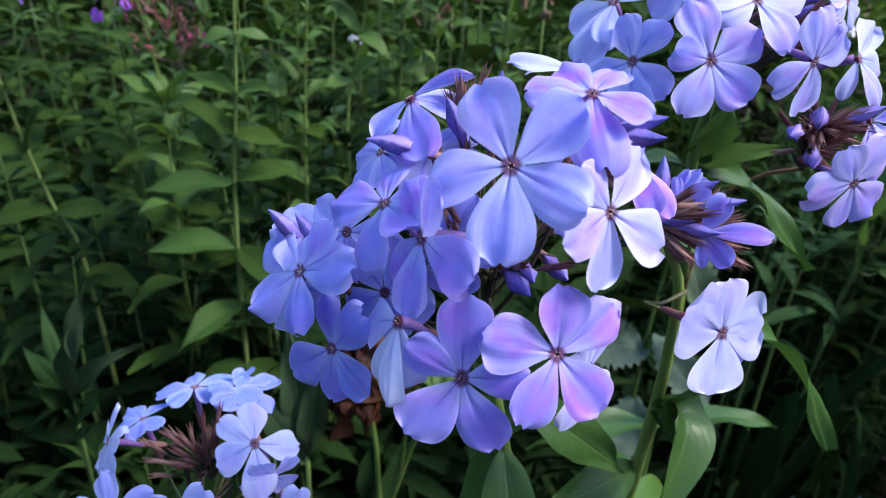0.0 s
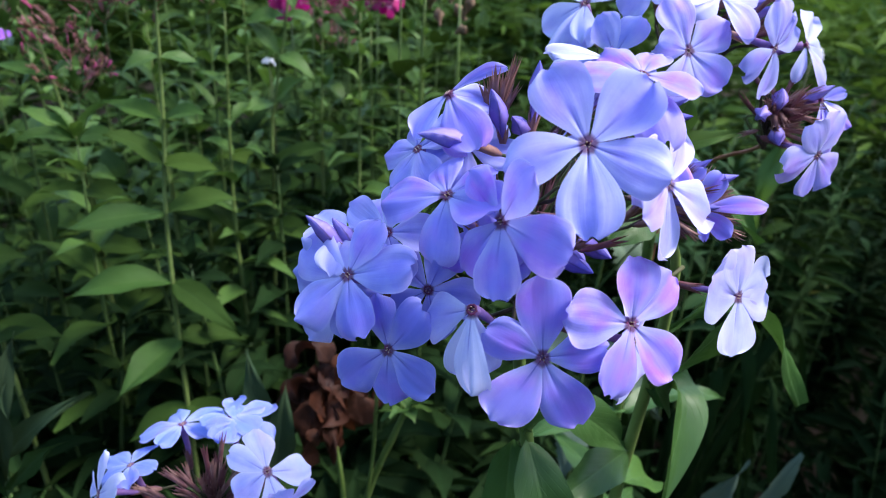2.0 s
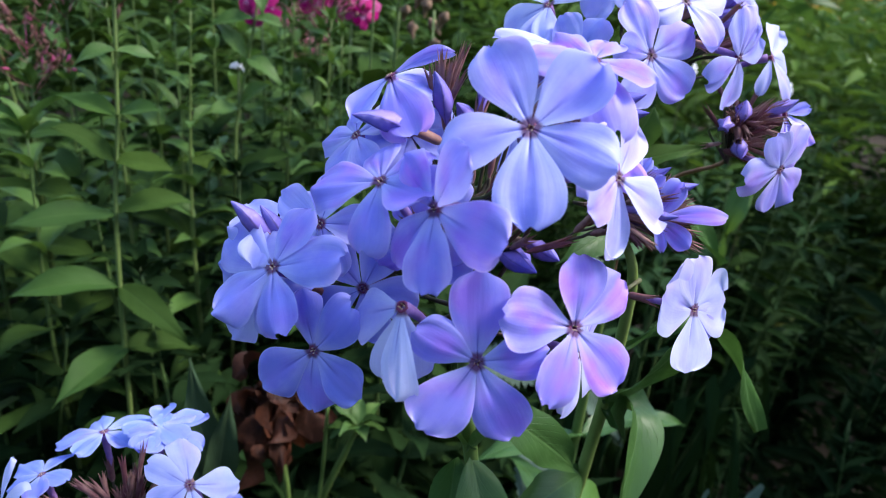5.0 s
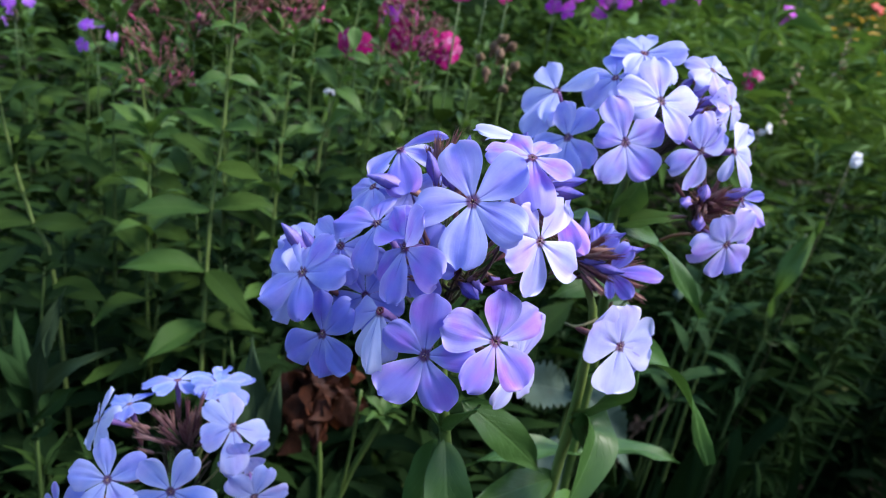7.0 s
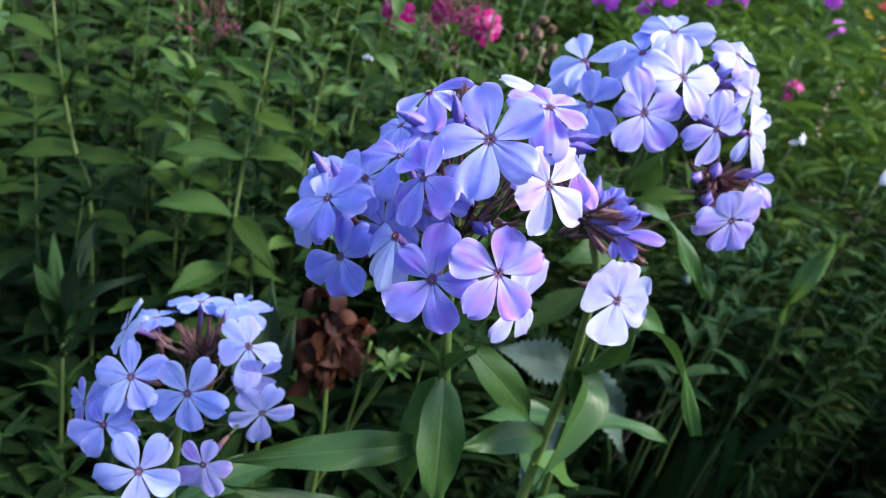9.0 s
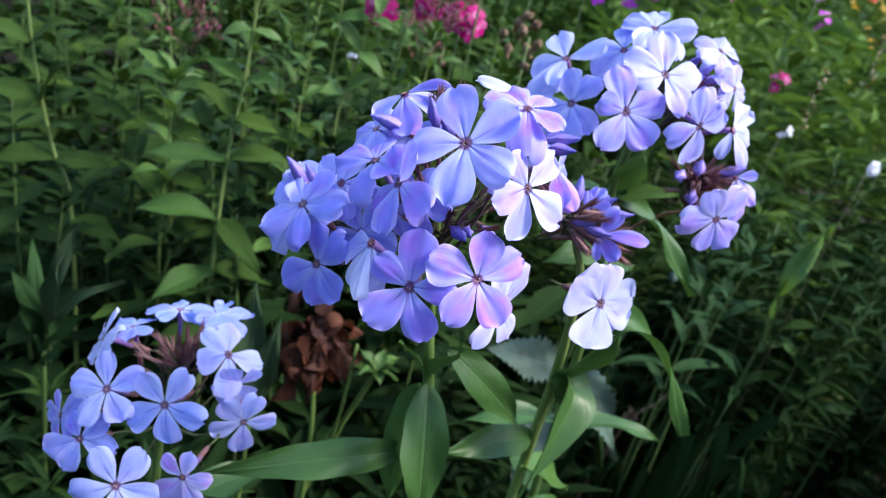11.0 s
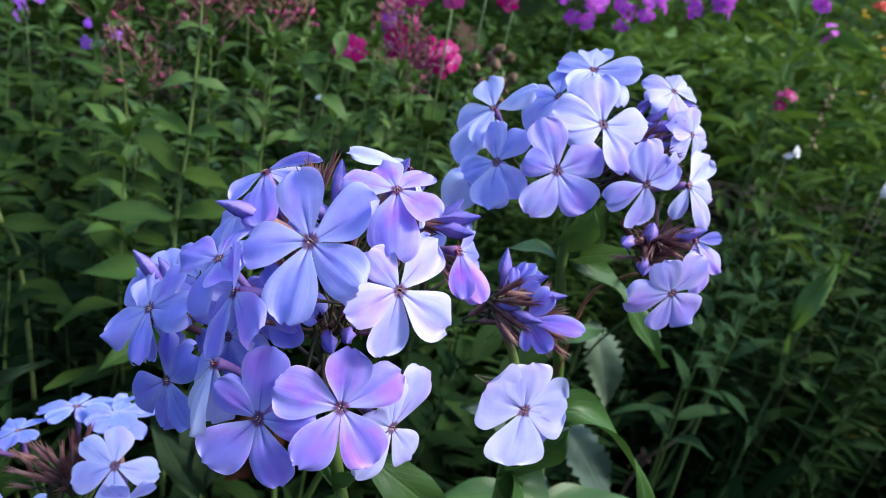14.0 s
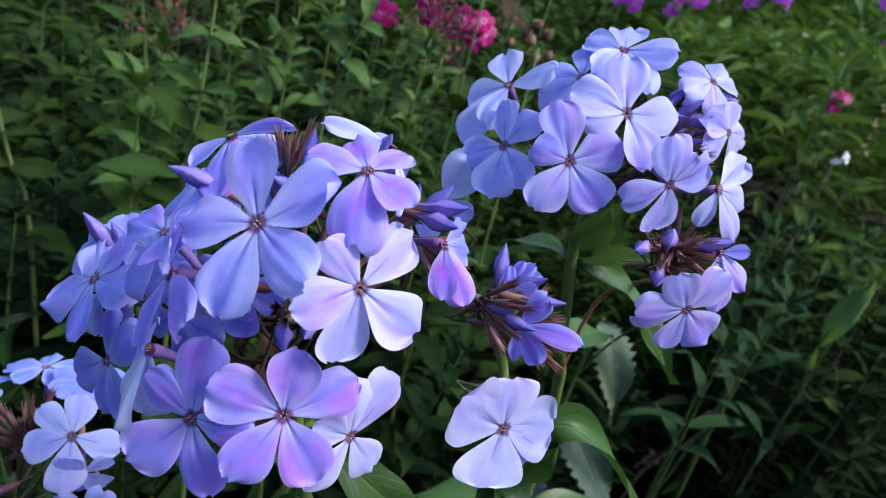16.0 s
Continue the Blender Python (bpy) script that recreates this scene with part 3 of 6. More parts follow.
bloom(head_a, (0.0373, 0.1239, 0.9485), (0.59, -0.76, 0.28), "47:16.8:-1 131:17.2:15 193:17.0:-2 256:15.8:9 324:13.7:9", 0.36, 0.60)
bloom(head_a, (0.0323, 0.1343, 0.9699), (-0.11, -0.45, 0.88), "22:11.0:0 108:13.5:0 166:16.8:-4 259:13.7:8 318:11.9:1", 0.66, 0.20)
bloom(head_a, (0.0419, 0.1341, 0.9011), (0.70, -0.69, 0.16), "37:19.0:10 145:15.2:7 225:16.8:11 300:15.0:6 357:16.3:7", 0.30, 0.72)
loose_bloom(head_a, (0.0335, 0.1550, 0.9700), (0.10, 0.45, 0.88), (
    ((0.0168, 0.1530, 0.9738), (0.1, -0.45, 0.9), 0.05, 0.85, 0.62), ((0.0425, 0.1450, 0.9600), (0.85, -0.45, 0.25), 0.10, 0.85, 0.6),
    ((0.0230, 0.1660, 0.9690), (0, -0.2, 1), 0.05, 0.7, 0.8)))
loose_bloom(head_a, (-0.0062, 0.1570, 0.9608), (-0.50, 0.10, 0.85), (
    ((-0.0038, 0.1402, 0.9512), (-0.5, -0.75, 0.4), 0.55, 0.0, 0.95), ((0.0074, 0.1594, 0.9692), (-0.25, 0.70, 0.65), 0.30, 0.10, 0.55),
    ((-0.0155, 0.1550, 0.9510), (-0.7, -0.4, 0.55), 0.10, 0.25, 0.95), ((0.0075, 0.1610, 0.9580), (0.0, -0.6, 0.8), 0.15, 0.10, 0.9)))
bloom(head_a, (-0.0131, 0.1580, 0.9465), (-0.70, -0.34, 0.63), "41:12.4 119:12.4 179:12.4 248:13.7 310:12.4", 0.12, 0.30)
bloom(head_a, (-0.0312, 0.1580, 0.9238), (-0.04, -0.22, 0.98), "42:17.1 126:14.5 198:14.5 283:11.9 329:14.4", 0.15, 0.35)
loose_bloom(head_a, (-0.0050, 0.1215, 0.9205), (-0.50, -0.60, 0.60), (
    ((-0.0047, 0.1165, 0.9040), (-0.4, -0.75, 0.5), 0.06, 1.0, 1.05), ((-0.0088, 0.1115, 0.9050), (-0.8, -0.4, 0.45), 0.06, 1.0, 0.85), ((-0.0160, 0.1340, 0.9120), (-0.5, -0.6, 0.6), 0.08, 0.40, 0.9)))
bloom(head_a, (-0.0347, 0.1520, 0.9089), (-0.56, -0.80, 0.21), "3:14.5 75:14.5 160:11.9 209:17.4 279:15.8", 0.20, 0.40)
loose_bloom(head_a, (0.0515, 0.1580, 0.9480), (0.65, -0.50, 0.35), (
    ((0.0610, 0.1500, 0.9370), (0.35, -0.85, 0.3), 1.0, 0.10, 0.75), ((0.0610, 0.1690, 0.9440), (0.2, -0.8, 0.5), 0.15, 0.10, 0.8),
    ((0.0560, 0.1690, 0.9510), (0.3, -0.9, 0.1), 0.15, 0.10, 0.8), ((0.0540, 0.1475, 0.9380), (-0.2, -0.9, 0.3), 0.90, 0.10, 0.7)))
bloom(head_a, (-0.0010, 0.1420, 0.9245), (-0.31, -0.87, -0.38), "16:13.1 86:13.0 159:11.8 230:10.7 299:10.7", 0.20, 0.15)

# flowers further in, of which petals show between the outer ones
bloom(head_a, (0.0060, 0.1450, 0.9290), (-0.45, -0.80, 0.35), "10:13.0 82:13.0 154:14.0 226:14.0 298:13.0", 0.20, 0.10)
bloom(head_a, (-0.0105, 0.1490, 0.9110), (-0.35, -0.85, 0.25), "20:14.0 92:14.0 164:14.0 236:14.0 308:14.0", 0.15, 0.25)
bloom(head_a, (-0.0210, 0.1530, 0.9260), (-0.45, -0.75, 0.45), "5:13.5 77:13.5 149:13.5 221:13.5 293:13.5", 0.12, 0.40)
bloom(head_a, (-0.0010, 0.1560, 0.9480), (-0.25, -0.55, 0.80), "30:13.5 102:13.5 174:13.5 246:13.5 318:13.5", 0.15, 0.25)

for place, way in (
    ((0.0047, 0.150, 0.9642), (-0.2, -0.3, 0.9)), ((0.0079, 0.150, 0.9584), (-0.5, -0.5, 0.6)), ((-0.0087, 0.155, 0.9514), (-0.8, -0.4, 0.4)),
    ((-0.0422, 0.155, 0.9298), (-0.7, 0.0, 0.6)), ((-0.0361, 0.155, 0.9281), (-0.6, -0.1, 0.7)), ((0.0340, 0.140, 0.9249), (0.2, -0.9, 0.2)),
    ((0.0247, 0.135, 0.9260), (0.0, -0.9, 0.3)), ((0.0556, 0.153, 0.9600), (0.82, -0.35, 0.28)), ((0.0556, 0.150, 0.9560), (0.85, -0.45, 0.12)),
    ((0.0449, 0.1580, 0.9606), (0.45, -0.35, 0.75)), ((0.0209, 0.126, 0.9299), (0.1, -0.9, 0.35)), ((0.0520, 0.162, 0.9600), (0.6, -0.1, 0.6)),
    ((0.0163, 0.1520, 0.9693), (0.1, -0.1, 1.0)), ((0.0342, 0.1550, 0.9731), (0.4, -0.2, 0.8)), ((0.0397, 0.1580, 0.9674), (0.5, -0.1, 0.7)),
    ((-0.0140, 0.1440, 0.9567), (-0.80, -0.15, 0.35)),
):
    bud(head_a, place, way, 0.0180, 0.0020)
rng = np.random.default_rng(21)
for i in range(22):
    # empty calyces in the middle of the head
    w = Vector((rng.normal(0, 0.5), rng.normal(-0.35, 0.45), rng.uniform(0.25, 1.0))).normalized()
    spent(head_a, head_a.hub + Vector((0.006, 0, -0.024)) + w * rng.uniform(0.026, 0.038), w)
side_tuft = Panicle(plant_a, (0.0430, 0.1700, 0.9420), 18)
for i in range(9):
    w = Vector((rng.uniform(0.5, 1.0), rng.normal(-0.35, 0.3), rng.normal(0.0, 0.35))).normalized()
    spent(side_tuft, side_tuft.hub + w * rng.uniform(0.010, 0.018), w)
crest = Panicle(plant_a, (0.0075, 0.1630, 0.9496), 17)
for i in range(9):
    w = Vector((rng.normal(0.0, 0.18), rng.normal(-0.15, 0.2), 1.0)).normalized()
    spent(crest, crest.hub + w * rng.uniform(0.013, 0.019), w)
leaf(plant_a, (0.0283, 0.168, 0.8434), (0.0120, 0.158, 0.8650), 0.010, sag=0.05, seed=1)
leaf(plant_a, (0.0283, 0.168, 0.8434), (0.0370, 0.153, 0.8700), 0.012, sag=0.05, seed=2)
leaf(plant_a, (0.0285, 0.167, 0.8425), (0.0380, 0.143, 0.7850), 0.0195, up=(0, -0.9, 0.45), sag=0.12, seed=3, fold=0.3)
leaf(plant_a, (0.0250, 0.172, 0.8380), (0.0254, 0.168, 0.7700), 0.0170, up=(-0.5, -0.8, 0.3), sag=0.05, seed=4)
leaf(plant_a, (0.0300, 0.170, 0.8030), (-0.0585, 0.150, 0.7840), 0.0165, up=(0, -0.72, 0.70), sag=0.06, seed=5, fold=0.15)
leaf(plant_a, (0.0300, 0.182, 0.7300), (-0.0560, 0.148, 0.7745), 0.0190, up=(0, -0.72, 0.7), sag=0.04, seed=6)
leaf(plant_a, (0.0340, 0.176, 0.8560), (0.0800, 0.191, 0.8115), 0.0170, LEAF, up=(0.2, -0.8, 0.55), sag=0.08, seed=7)
for i in range(7):
    z = 0.70 - 0.075 * i
    for side in (0, 1):
        a = 1.57 * (i % 2) + math.pi * side + 0.4
        base = (0.043, 0.187, z)
        leaf(plant_a, base, (base[0] + 0.085 * math.cos(a), base[1] + 0.085 * math.sin(a), z - 0.01), 0.021, sag=0.10, seed=30 + 2 * i + side)

plant_b = thing("phlox_plant", (0.115, 0.250, 0.0), "garden phlox with violet buds, spent calyces and one pale flower", "flower", "lavender phlox plants")
husk_rng = np.random.default_rng(22)
head_d = Panicle(plant_b, (0.0735, 0.184, 0.922), 12, None, (0.006, -0.004, 0.010))
stem(plant_b, [(0.115, 0.250, 0.0), (0.106, 0.240, 0.45), (0.0987, 0.225, 0.7317), (0.095, 0.215, 0.7897), (0.0917, 0.205, 0.8296), (0.0872, 0.195, 0.8645), (0.0809, 0.185, 0.8976), (0.0740, 0.184, 0.912), (0.0700, 0.185, 0.922)], [0.0034, 0.0030, 0.0025, 0.0018, 0.0009], STEM_BRIGHT, n=32)
pale_head = Panicle(plant_b, (0.0830, 0.184, 0.899), 19, None, (0, 0, 0.004))
bloom(pale_head, (0.0801, 0.1488, 0.9051), (0.50, -0.84, 0.21), "91:16.1:2 125:16.1:4 195:17.8:5 297:17.6:1 359:15.3:6", 0.25, 0.70, 0.5, 1.95)
for place, way in (
    ((0.0920, 0.165, 0.9280), (0.9, -0.25, 0.15)), ((0.0870, 0.168, 0.9290), (0.7, -0.4, 0.4)), 
    ((0.0788, 0.165, 0.9207), (0.7, -0.6, 0.1)),
    ((0.0860, 0.175, 0.9330), (0.7, -0.1, 0.6)), ((0.0840, 0.160, 0.9190), (0.7, -0.7, 0.0)),
):
    bud(head_d, Vector(place) + Vector((-0.002, 0.010, 0.003)), way, 0.017, 0.0017)
for i in range(30):
    w = Vector((rng.normal(0.75, 0.30), rng.normal(-0.25, 0.30), rng.normal(0.15, 0.45))).normalized()
    spent(head_d, head_d.hub + Vector((0.003, -0.004, -0.002)) + w * rng.uniform(0.008, 0.018), w)
for i in range(24):
    # spent calyces that fan out from the branch
    w = Vector((husk_rng.normal(0.85, 0.22), husk_rng.normal(-0.40, 0.25), husk_rng.normal(0.15, 0.45))).normalized()
    spent(head_d, Vector((0.0650, 0.1840, 0.9215)) + w * husk_rng.uniform(0.012, 0.022), w)
# half-open and crumpled flowers at the side of the buds
loose_bloom(head_d, (0.0725, 0.1875, 0.9270), (0.5, -0.3, 0.8), (
    ((0.0825, 0.1865, 0.9345), (-0.1, -0.75, 0.65), 0.10, 0.35, 0.62), ((0.0790, 0.1850, 0.9372), (0.0, -0.8, 0.6), 0.12, 0.25, 0.55),
    ((0.0745, 0.1850, 0.9370), (-0.4, -0.9, 0.2), 0.20, 0.10, 0.50)))
loose_bloom(head_d, (0.0790, 0.1760, 0.9215), (0.6, -0.55, 0.45), (
    ((0.0922, 0.1648, 0.9300), (0.1, -0.6, 0.8), 0.55, 0.02, 0.62), ((0.0842, 0.1730, 0.9330), (0.0, -0.9, 0.4), 0.25, 0.12, 0.95),
    ((0.0795, 0.1690, 0.9140), (-0.1, -0.95, 0.1), 0.30, 0.05, 0.65), ((0.0868, 0.1670, 0.9170), (0.2, -0.9, -0.1), 0.45, 0.0, 0.75)))
loose_bloom(head_d, (0.0745, 0.1840, 0.9250), (0.3, -0.6, 0.6), (
    ((0.0800, 0.1800, 0.9345), (0.0, -0.8, 0.5), 0.20, 0.10, 0.6), ((0.0720, 0.1840, 0.9355), (0.1, -0.7, 0.6), 0.30, 0.05, 0.55)))
bud(head_d, (0.0695, 0.1890, 0.9395), (-0.05, 0.05, 1.0), 0.018, 0.0021)
leaf(plant_b, (0.0950, 0.215, 0.7900), (0.0430, 0.178, 0.7970), 0.0175, up=(0.1, -0.55, 0.8), sag=0.06, seed=51)
leaf(plant_b, (0.0917, 0.204, 0.8330), (0.0815, 0.163, 0.7950), 0.0240, mids=[(0.0990, 0.190, 0.8340)], up=(0.5, -0.75, 0.3), seed=52, fold=0.45)
leaf(plant_b, (0.0900, 0.202, 0.8370), (0.1060, 0.183, 0.8800), 0.0150, up=(0.3, -0.8, 0.3), seed=53)
leaf(plant_b, (0.0880, 0.197, 0.8620), (0.1600, 0.198, 0.8220), 0.0135, mids=[(0.1120, 0.198, 0.8760), (0.1390, 0.199, 0.8560)], up=(0.75, -0.30, 0.55), seed=54, fold=0.5, wave=0.05)
leaf(plant_b, (0.0950, 0.216, 0.7680), (0.1400, 0.255, 0.7250), 0.0210, up=(0, -0.3, 0.9), sag=0.10, seed=55)
for i in range(7):
    z = 0.69 - 0.075 * i
    for side in (0, 1):
        a = 1.57 * (i % 2) + math.pi * side + 0.9
        base = (0.100, 0.230, z)
        leaf(plant_b, base, (base[0] + 0.085 * math.cos(a), base[1] + 0.085 * math.sin(a), z - 0.01), 0.022, sag=0.10, seed=60 + 2 * i + side)

plant_c = thing("phlox_plant", (0.165, 0.36, 0.0), "tall garden phlox with a dense pale lavender-blue flower head", "flower", "lavender phlox plants")
head_b = Panicle(plant_c, (0.0995, 0.241, 0.957), 13, cool=0.35, axis=(0.0, 0.0, 0.010), broad=1.14)
stem(plant_c, [(0.165, 0.36, 0.0), (0.155, 0.340, 0.5), (0.128, 0.290, 0.80), (0.112, 0.262, 0.8728), (0.1009, 0.250, 0.9179), (0.0995, 0.244, 0.940), (0.0995, 0.241, 0.957)], [0.0034, 0.0028, 0.0024, 0.0018], n=26)
stem(plant_c, [(0.118, 0.268, 0.850), (0.1220, 0.270, 0.892), (0.1330, 0.258, 0.9120), (0.1370, 0.236, 0.9240), (0.1260, 0.2150, 0.9370)], [0.0010, 0.0008], TWIG, "branch", 7, 14)
low = Panicle(plant_c, (0.124, 0.214, 0.938), 14, None, (0.0, 0.0, 0.008), broad=1.22)
bloom(head_b, (0.0611, 0.2161, 0.9621), (-0.60, -0.71, 0.37), "21:15.2:6 121:16.3:7 162:18.0:6 236:15.6:6 328:15.7:5", 0.08, 0.25)
bloom(head_b, (0.0810, 0.2042, 0.9660), (0.13, -0.95, 0.29), "59:17.6:6 134:18.1:7 201:18.3:6 278:13.0:8 335:18.9:6", 0.40, 0.29)
bloom(head_b, (0.0945, 0.2145, 0.9827), (0.13, -0.82, 0.55), "83:17.1:6 148:18.9:6 239:14.4:8 281:18.9:4 348:18.4:8", 0.28, 0.43)
loose_bloom(head_b, (0.0911, 0.2402, 0.9985), (0.0, -0.35, 0.94), (
    ((0.0925, 0.2575, 1.0070), (0.0, -0.75, 0.66), 0.05, 0.43, 0.95), ((0.1070, 0.2330, 1.0030), (0.2, -0.75, 0.65), 0.08, 0.35, 1.05),
    ((0.0780, 0.2470, 0.9985), (-0.2, -0.65, 0.75), 0.05, 0.39, 1.0), ((0.0830, 0.2280, 0.9920), (-0.1, -0.8, 0.55), 0.05, 0.39, 1.0), ((0.1000, 0.2240, 0.9930), (0.1, -0.85, 0.5), 0.10, 0.35, 1.0)))
bloom(head_b, (0.0802, 0.2350, 0.9868), (-0.46, -0.59, 0.67), "336:17.3 56:11.9 143:12.6 208:16.8 262:14.7", 0.05, 0.36)
loose_bloom(head_b, (0.0575, 0.2400, 0.9770), (-0.5, -0.45, 0.75), (
    ((0.0690, 0.2254, 0.9890), (-0.2, -0.7, 0.7), 0.05, 0.74, 0.75), ((0.0520, 0.2560, 0.9860), (-0.3, -0.75, 0.6), 0.05, 0.55, 1.0),
    ((0.0508, 0.2225, 0.9685), (-0.4, -0.7, 0.6), 0.05, 0.66, 0.7), ((0.0425, 0.2450, 0.9690), (-0.4, -0.8, 0.4), 0.05, 0.58, 1.0), ((0.0468, 0.2250, 0.9595), (-0.6, -0.75, 0.2), 0.08, 0.47, 0.9)))
bloom(head_b, (0.1125, 0.2053, 0.9673), (0.55, -0.82, -0.17), "20:12.0:0 65:16.6:4 165:17.3:7 240:16.8:5 329:16.8:7", 0.25, 0.36)
bloom(low, (0.1282, 0.1913, 0.9346), (0.39, -0.92, -0.04), "38:17.0:3 125:17.6:6 183:15.1:7 259:17.8:2 322:15.2:9", 0.38, 0.40)
loose_bloom(head_b, (0.1300, 0.2130, 0.9680), (0.75, -0.45, 0.40), (
    ((0.1388, 0.2250, 0.9790), (0.4, -0.85, 0.3), 0.10, 0.70, 0.9), ((0.1280, 0.2080, 0.9560), (0.2, -0.95, 0.1), 0.10, 0.70, 0.95),
    ((0.1418, 0.2085, 0.9548), (0.5, -0.8, 0.2), 0.40, 0.62, 0.8), ((0.1440, 0.2190, 0.9660), (0.7, -0.6, 0.3), 0.25, 0.58, 0.9)))
bloom(head_b, (0.1240, 0.2430, 0.9962), (0.15, -0.63, 0.77), "26:11.8 94:10.7 177:13.4 234:13.3 296:12.3", 0.25, 0.47)
bloom(head_b, (0.1332, 0.2350, 0.9826), (0.61, -0.71, 0.36), "11:10.7 91:12.6 144:10.7 241:15.1 288:14.8", 0.30, 0.43)
loose_bloom(low, (0.1366, 0.2070, 0.9502), (0.85, -0.35, 0.35), (
    ((0.1447, 0.2050, 0.9535), (0.3, -0.75, 0.6), 0.10, 0.12, 0.8), ((0.1470, 0.2000, 0.9440), (0.6, -0.8, 0.1), 0.45, 0.22, 0.95),
    ((0.1425, 0.1990, 0.9330), (0.5, -0.85, 0.0), 0.50, 0.30, 0.85), ((0.1370, 0.2000, 0.9370), (0.3, -0.95, 0.0), 0.40, 0.10, 0.7)))
for place, way in (
    ((0.1342, 0.240, 0.9927), (0.95, -0.2, 0.15)), ((0.1115, 0.235, 0.9873), (0.2, -0.6, 0.7)), ((0.1180, 0.240, 0.9911), (0.5, -0.4, 0.6)),
    ((0.1394, 0.205, 0.9533), (0.9, -0.2, 0.3)), ((0.1224, 0.225, 0.9790), (0.5, -0.6, 0.5)),
    ((0.1290, 0.232, 0.9860), (0.8, -0.3, 0.4)),
    ((0.1123, 0.229, 0.9880), (0.3, -0.6, 0.7)), ((0.1165, 0.227, 0.9860), (0.5, -0.6, 0.5)), ((0.1215, 0.234, 0.9900), (0.6, -0.4, 0.7)),
    ((0.1245, 0.228, 0.9845), (0.7, -0.5, 0.3)), ((0.1190, 0.221, 0.9800), (0.4, -0.8, 0.3)),
):
    bud(low if place[2] < 0.955 else head_b, place, way, 0.016, 0.0019)
for place, way in (((0.1083, 0.2000, 0.9469), (-0.75, -0.55, 0.1)), ((0.1172, 0.2030, 0.9526), (-0.3, -0.4, 0.8)), ((0.1205, 0.2010, 0.9350), (0.1, -0.5, -0.85))):
    # three plump short buds
    bud(low, place, way, 0.0095, 0.0025)
husks = np.random.default_rng(18)
for i in range(26):
    w = Vector((husks.normal(0.25, 0.65), husks.normal(-0.4, 0.4), husks.normal(0.15, 0.5))).normalized()
    spent(low, Vector((0.1250, 0.2130, 0.9455)) + w * husks.uniform(0.008, 0.015), w)
loose_bloom(Panicle(plant_a, (0.0460, 0.232, 0.912), 21), (0.0465, 0.2250, 0.9345), (-0.5, -0.5, 0.6), (
    ((0.0515, 0.2150, 0.9520), (0.1, -0.9, 0.4), 0.05, 0.75, 1.1), ((0.0430, 0.2180, 0.9220), (-0.3, -0.9, 0.1), 0.10, 0.40, 1.0), ((0.0580, 0.2230, 0.9330), (0.3, -0.9, 0.2), 0.10, 0.40, 1.0)))
for i in range(24):
    w = Vector((rng.normal(0.1, 0.6), rng.normal(-0.5, 0.4), rng.uniform(-0.2, 0.9))).normalized()
    spent(low, low.hub + w * rng.uniform(0.011, 0.018), w)
for i in range(14):
    w = Vector((rng.normal(0.3, 0.5), rng.normal(-0.5, 0.4), rng.uniform(0.1, 1.0))).normalized()
    spent(head_b, head_b.hub + Vector((0.010, -0.004, 0.005)) + w * rng.uniform(0.020, 0.030), w)
leaf(plant_c, (0.1050, 0.250, 0.9190), (0.1600, 0.249, 0.8745), 0.0150, mids=[(0.1327, 0.253, 0.9040)], up=(0.6, -0.45, 0.6), seed=81, fold=0.4, wave=0.05)
# lighter leaf colour here stands in for light shining through the blade
leaf(plant_c, (0.0994, 0.249, 0.9222), (0.1070, 0.242, 0.9450), 0.0165, LEAF_YOUNG, up=(0.3, -0.8, 0.4), seed=82, fold=0.3)
leaf(plant_c, (0.1080, 0.256, 0.9120), (0.1108, 0.262, 0.9538), 0.0120, LEAF_MID, up=(-0.6, -0.7, 0.2), seed=86, fold=0.5)
leaf(plant_c, (0.1060, 0.262, 0.9080), (0.1207, 0.268, 0.9442), 0.0170, LEAF_BACK, up=(-0.4, -0.85, 0.2), seed=87)
leaf(plant_c, (0.1022, 0.251, 0.9174), (0.1357, 0.245, 0.9286), 0.0100, LEAF_MID, up=(-0.1, -0.6, 0.8), sag=0.05, seed=88)
leaf(plant_c, (0.1000, 0.250, 0.9160), (0.0720, 0.262, 0.9100), 0.0150, seed=83)
leaf(plant_c, (0.1080, 0.256, 0.8900), (0.0750, 0.235, 0.8800), 0.0170, up=(0.2, -0.7, 0.6), seed=84)
leaf(plant_c, (0.1120, 0.260, 0.8700), (0.1450, 0.300, 0.8600), 0.0180, seed=85)
for i in range(7):
    z = 0.74 - 0.08 * i
    for side in (0, 1):
        a = 1.57 * (i % 2) + math.pi * side + 0.2
        base = (0.150 - 0.06 * max(0.0, z - 0.55), 0.33 - 0.15 * max(0.0, z - 0.55), z)
        leaf(plant_c, base, (base[0] + 0.08 * math.cos(a), base[1] + 0.08 * math.sin(a), z - 0.01), 0.021, sag=0.10, seed=90 + 2 * i + side)

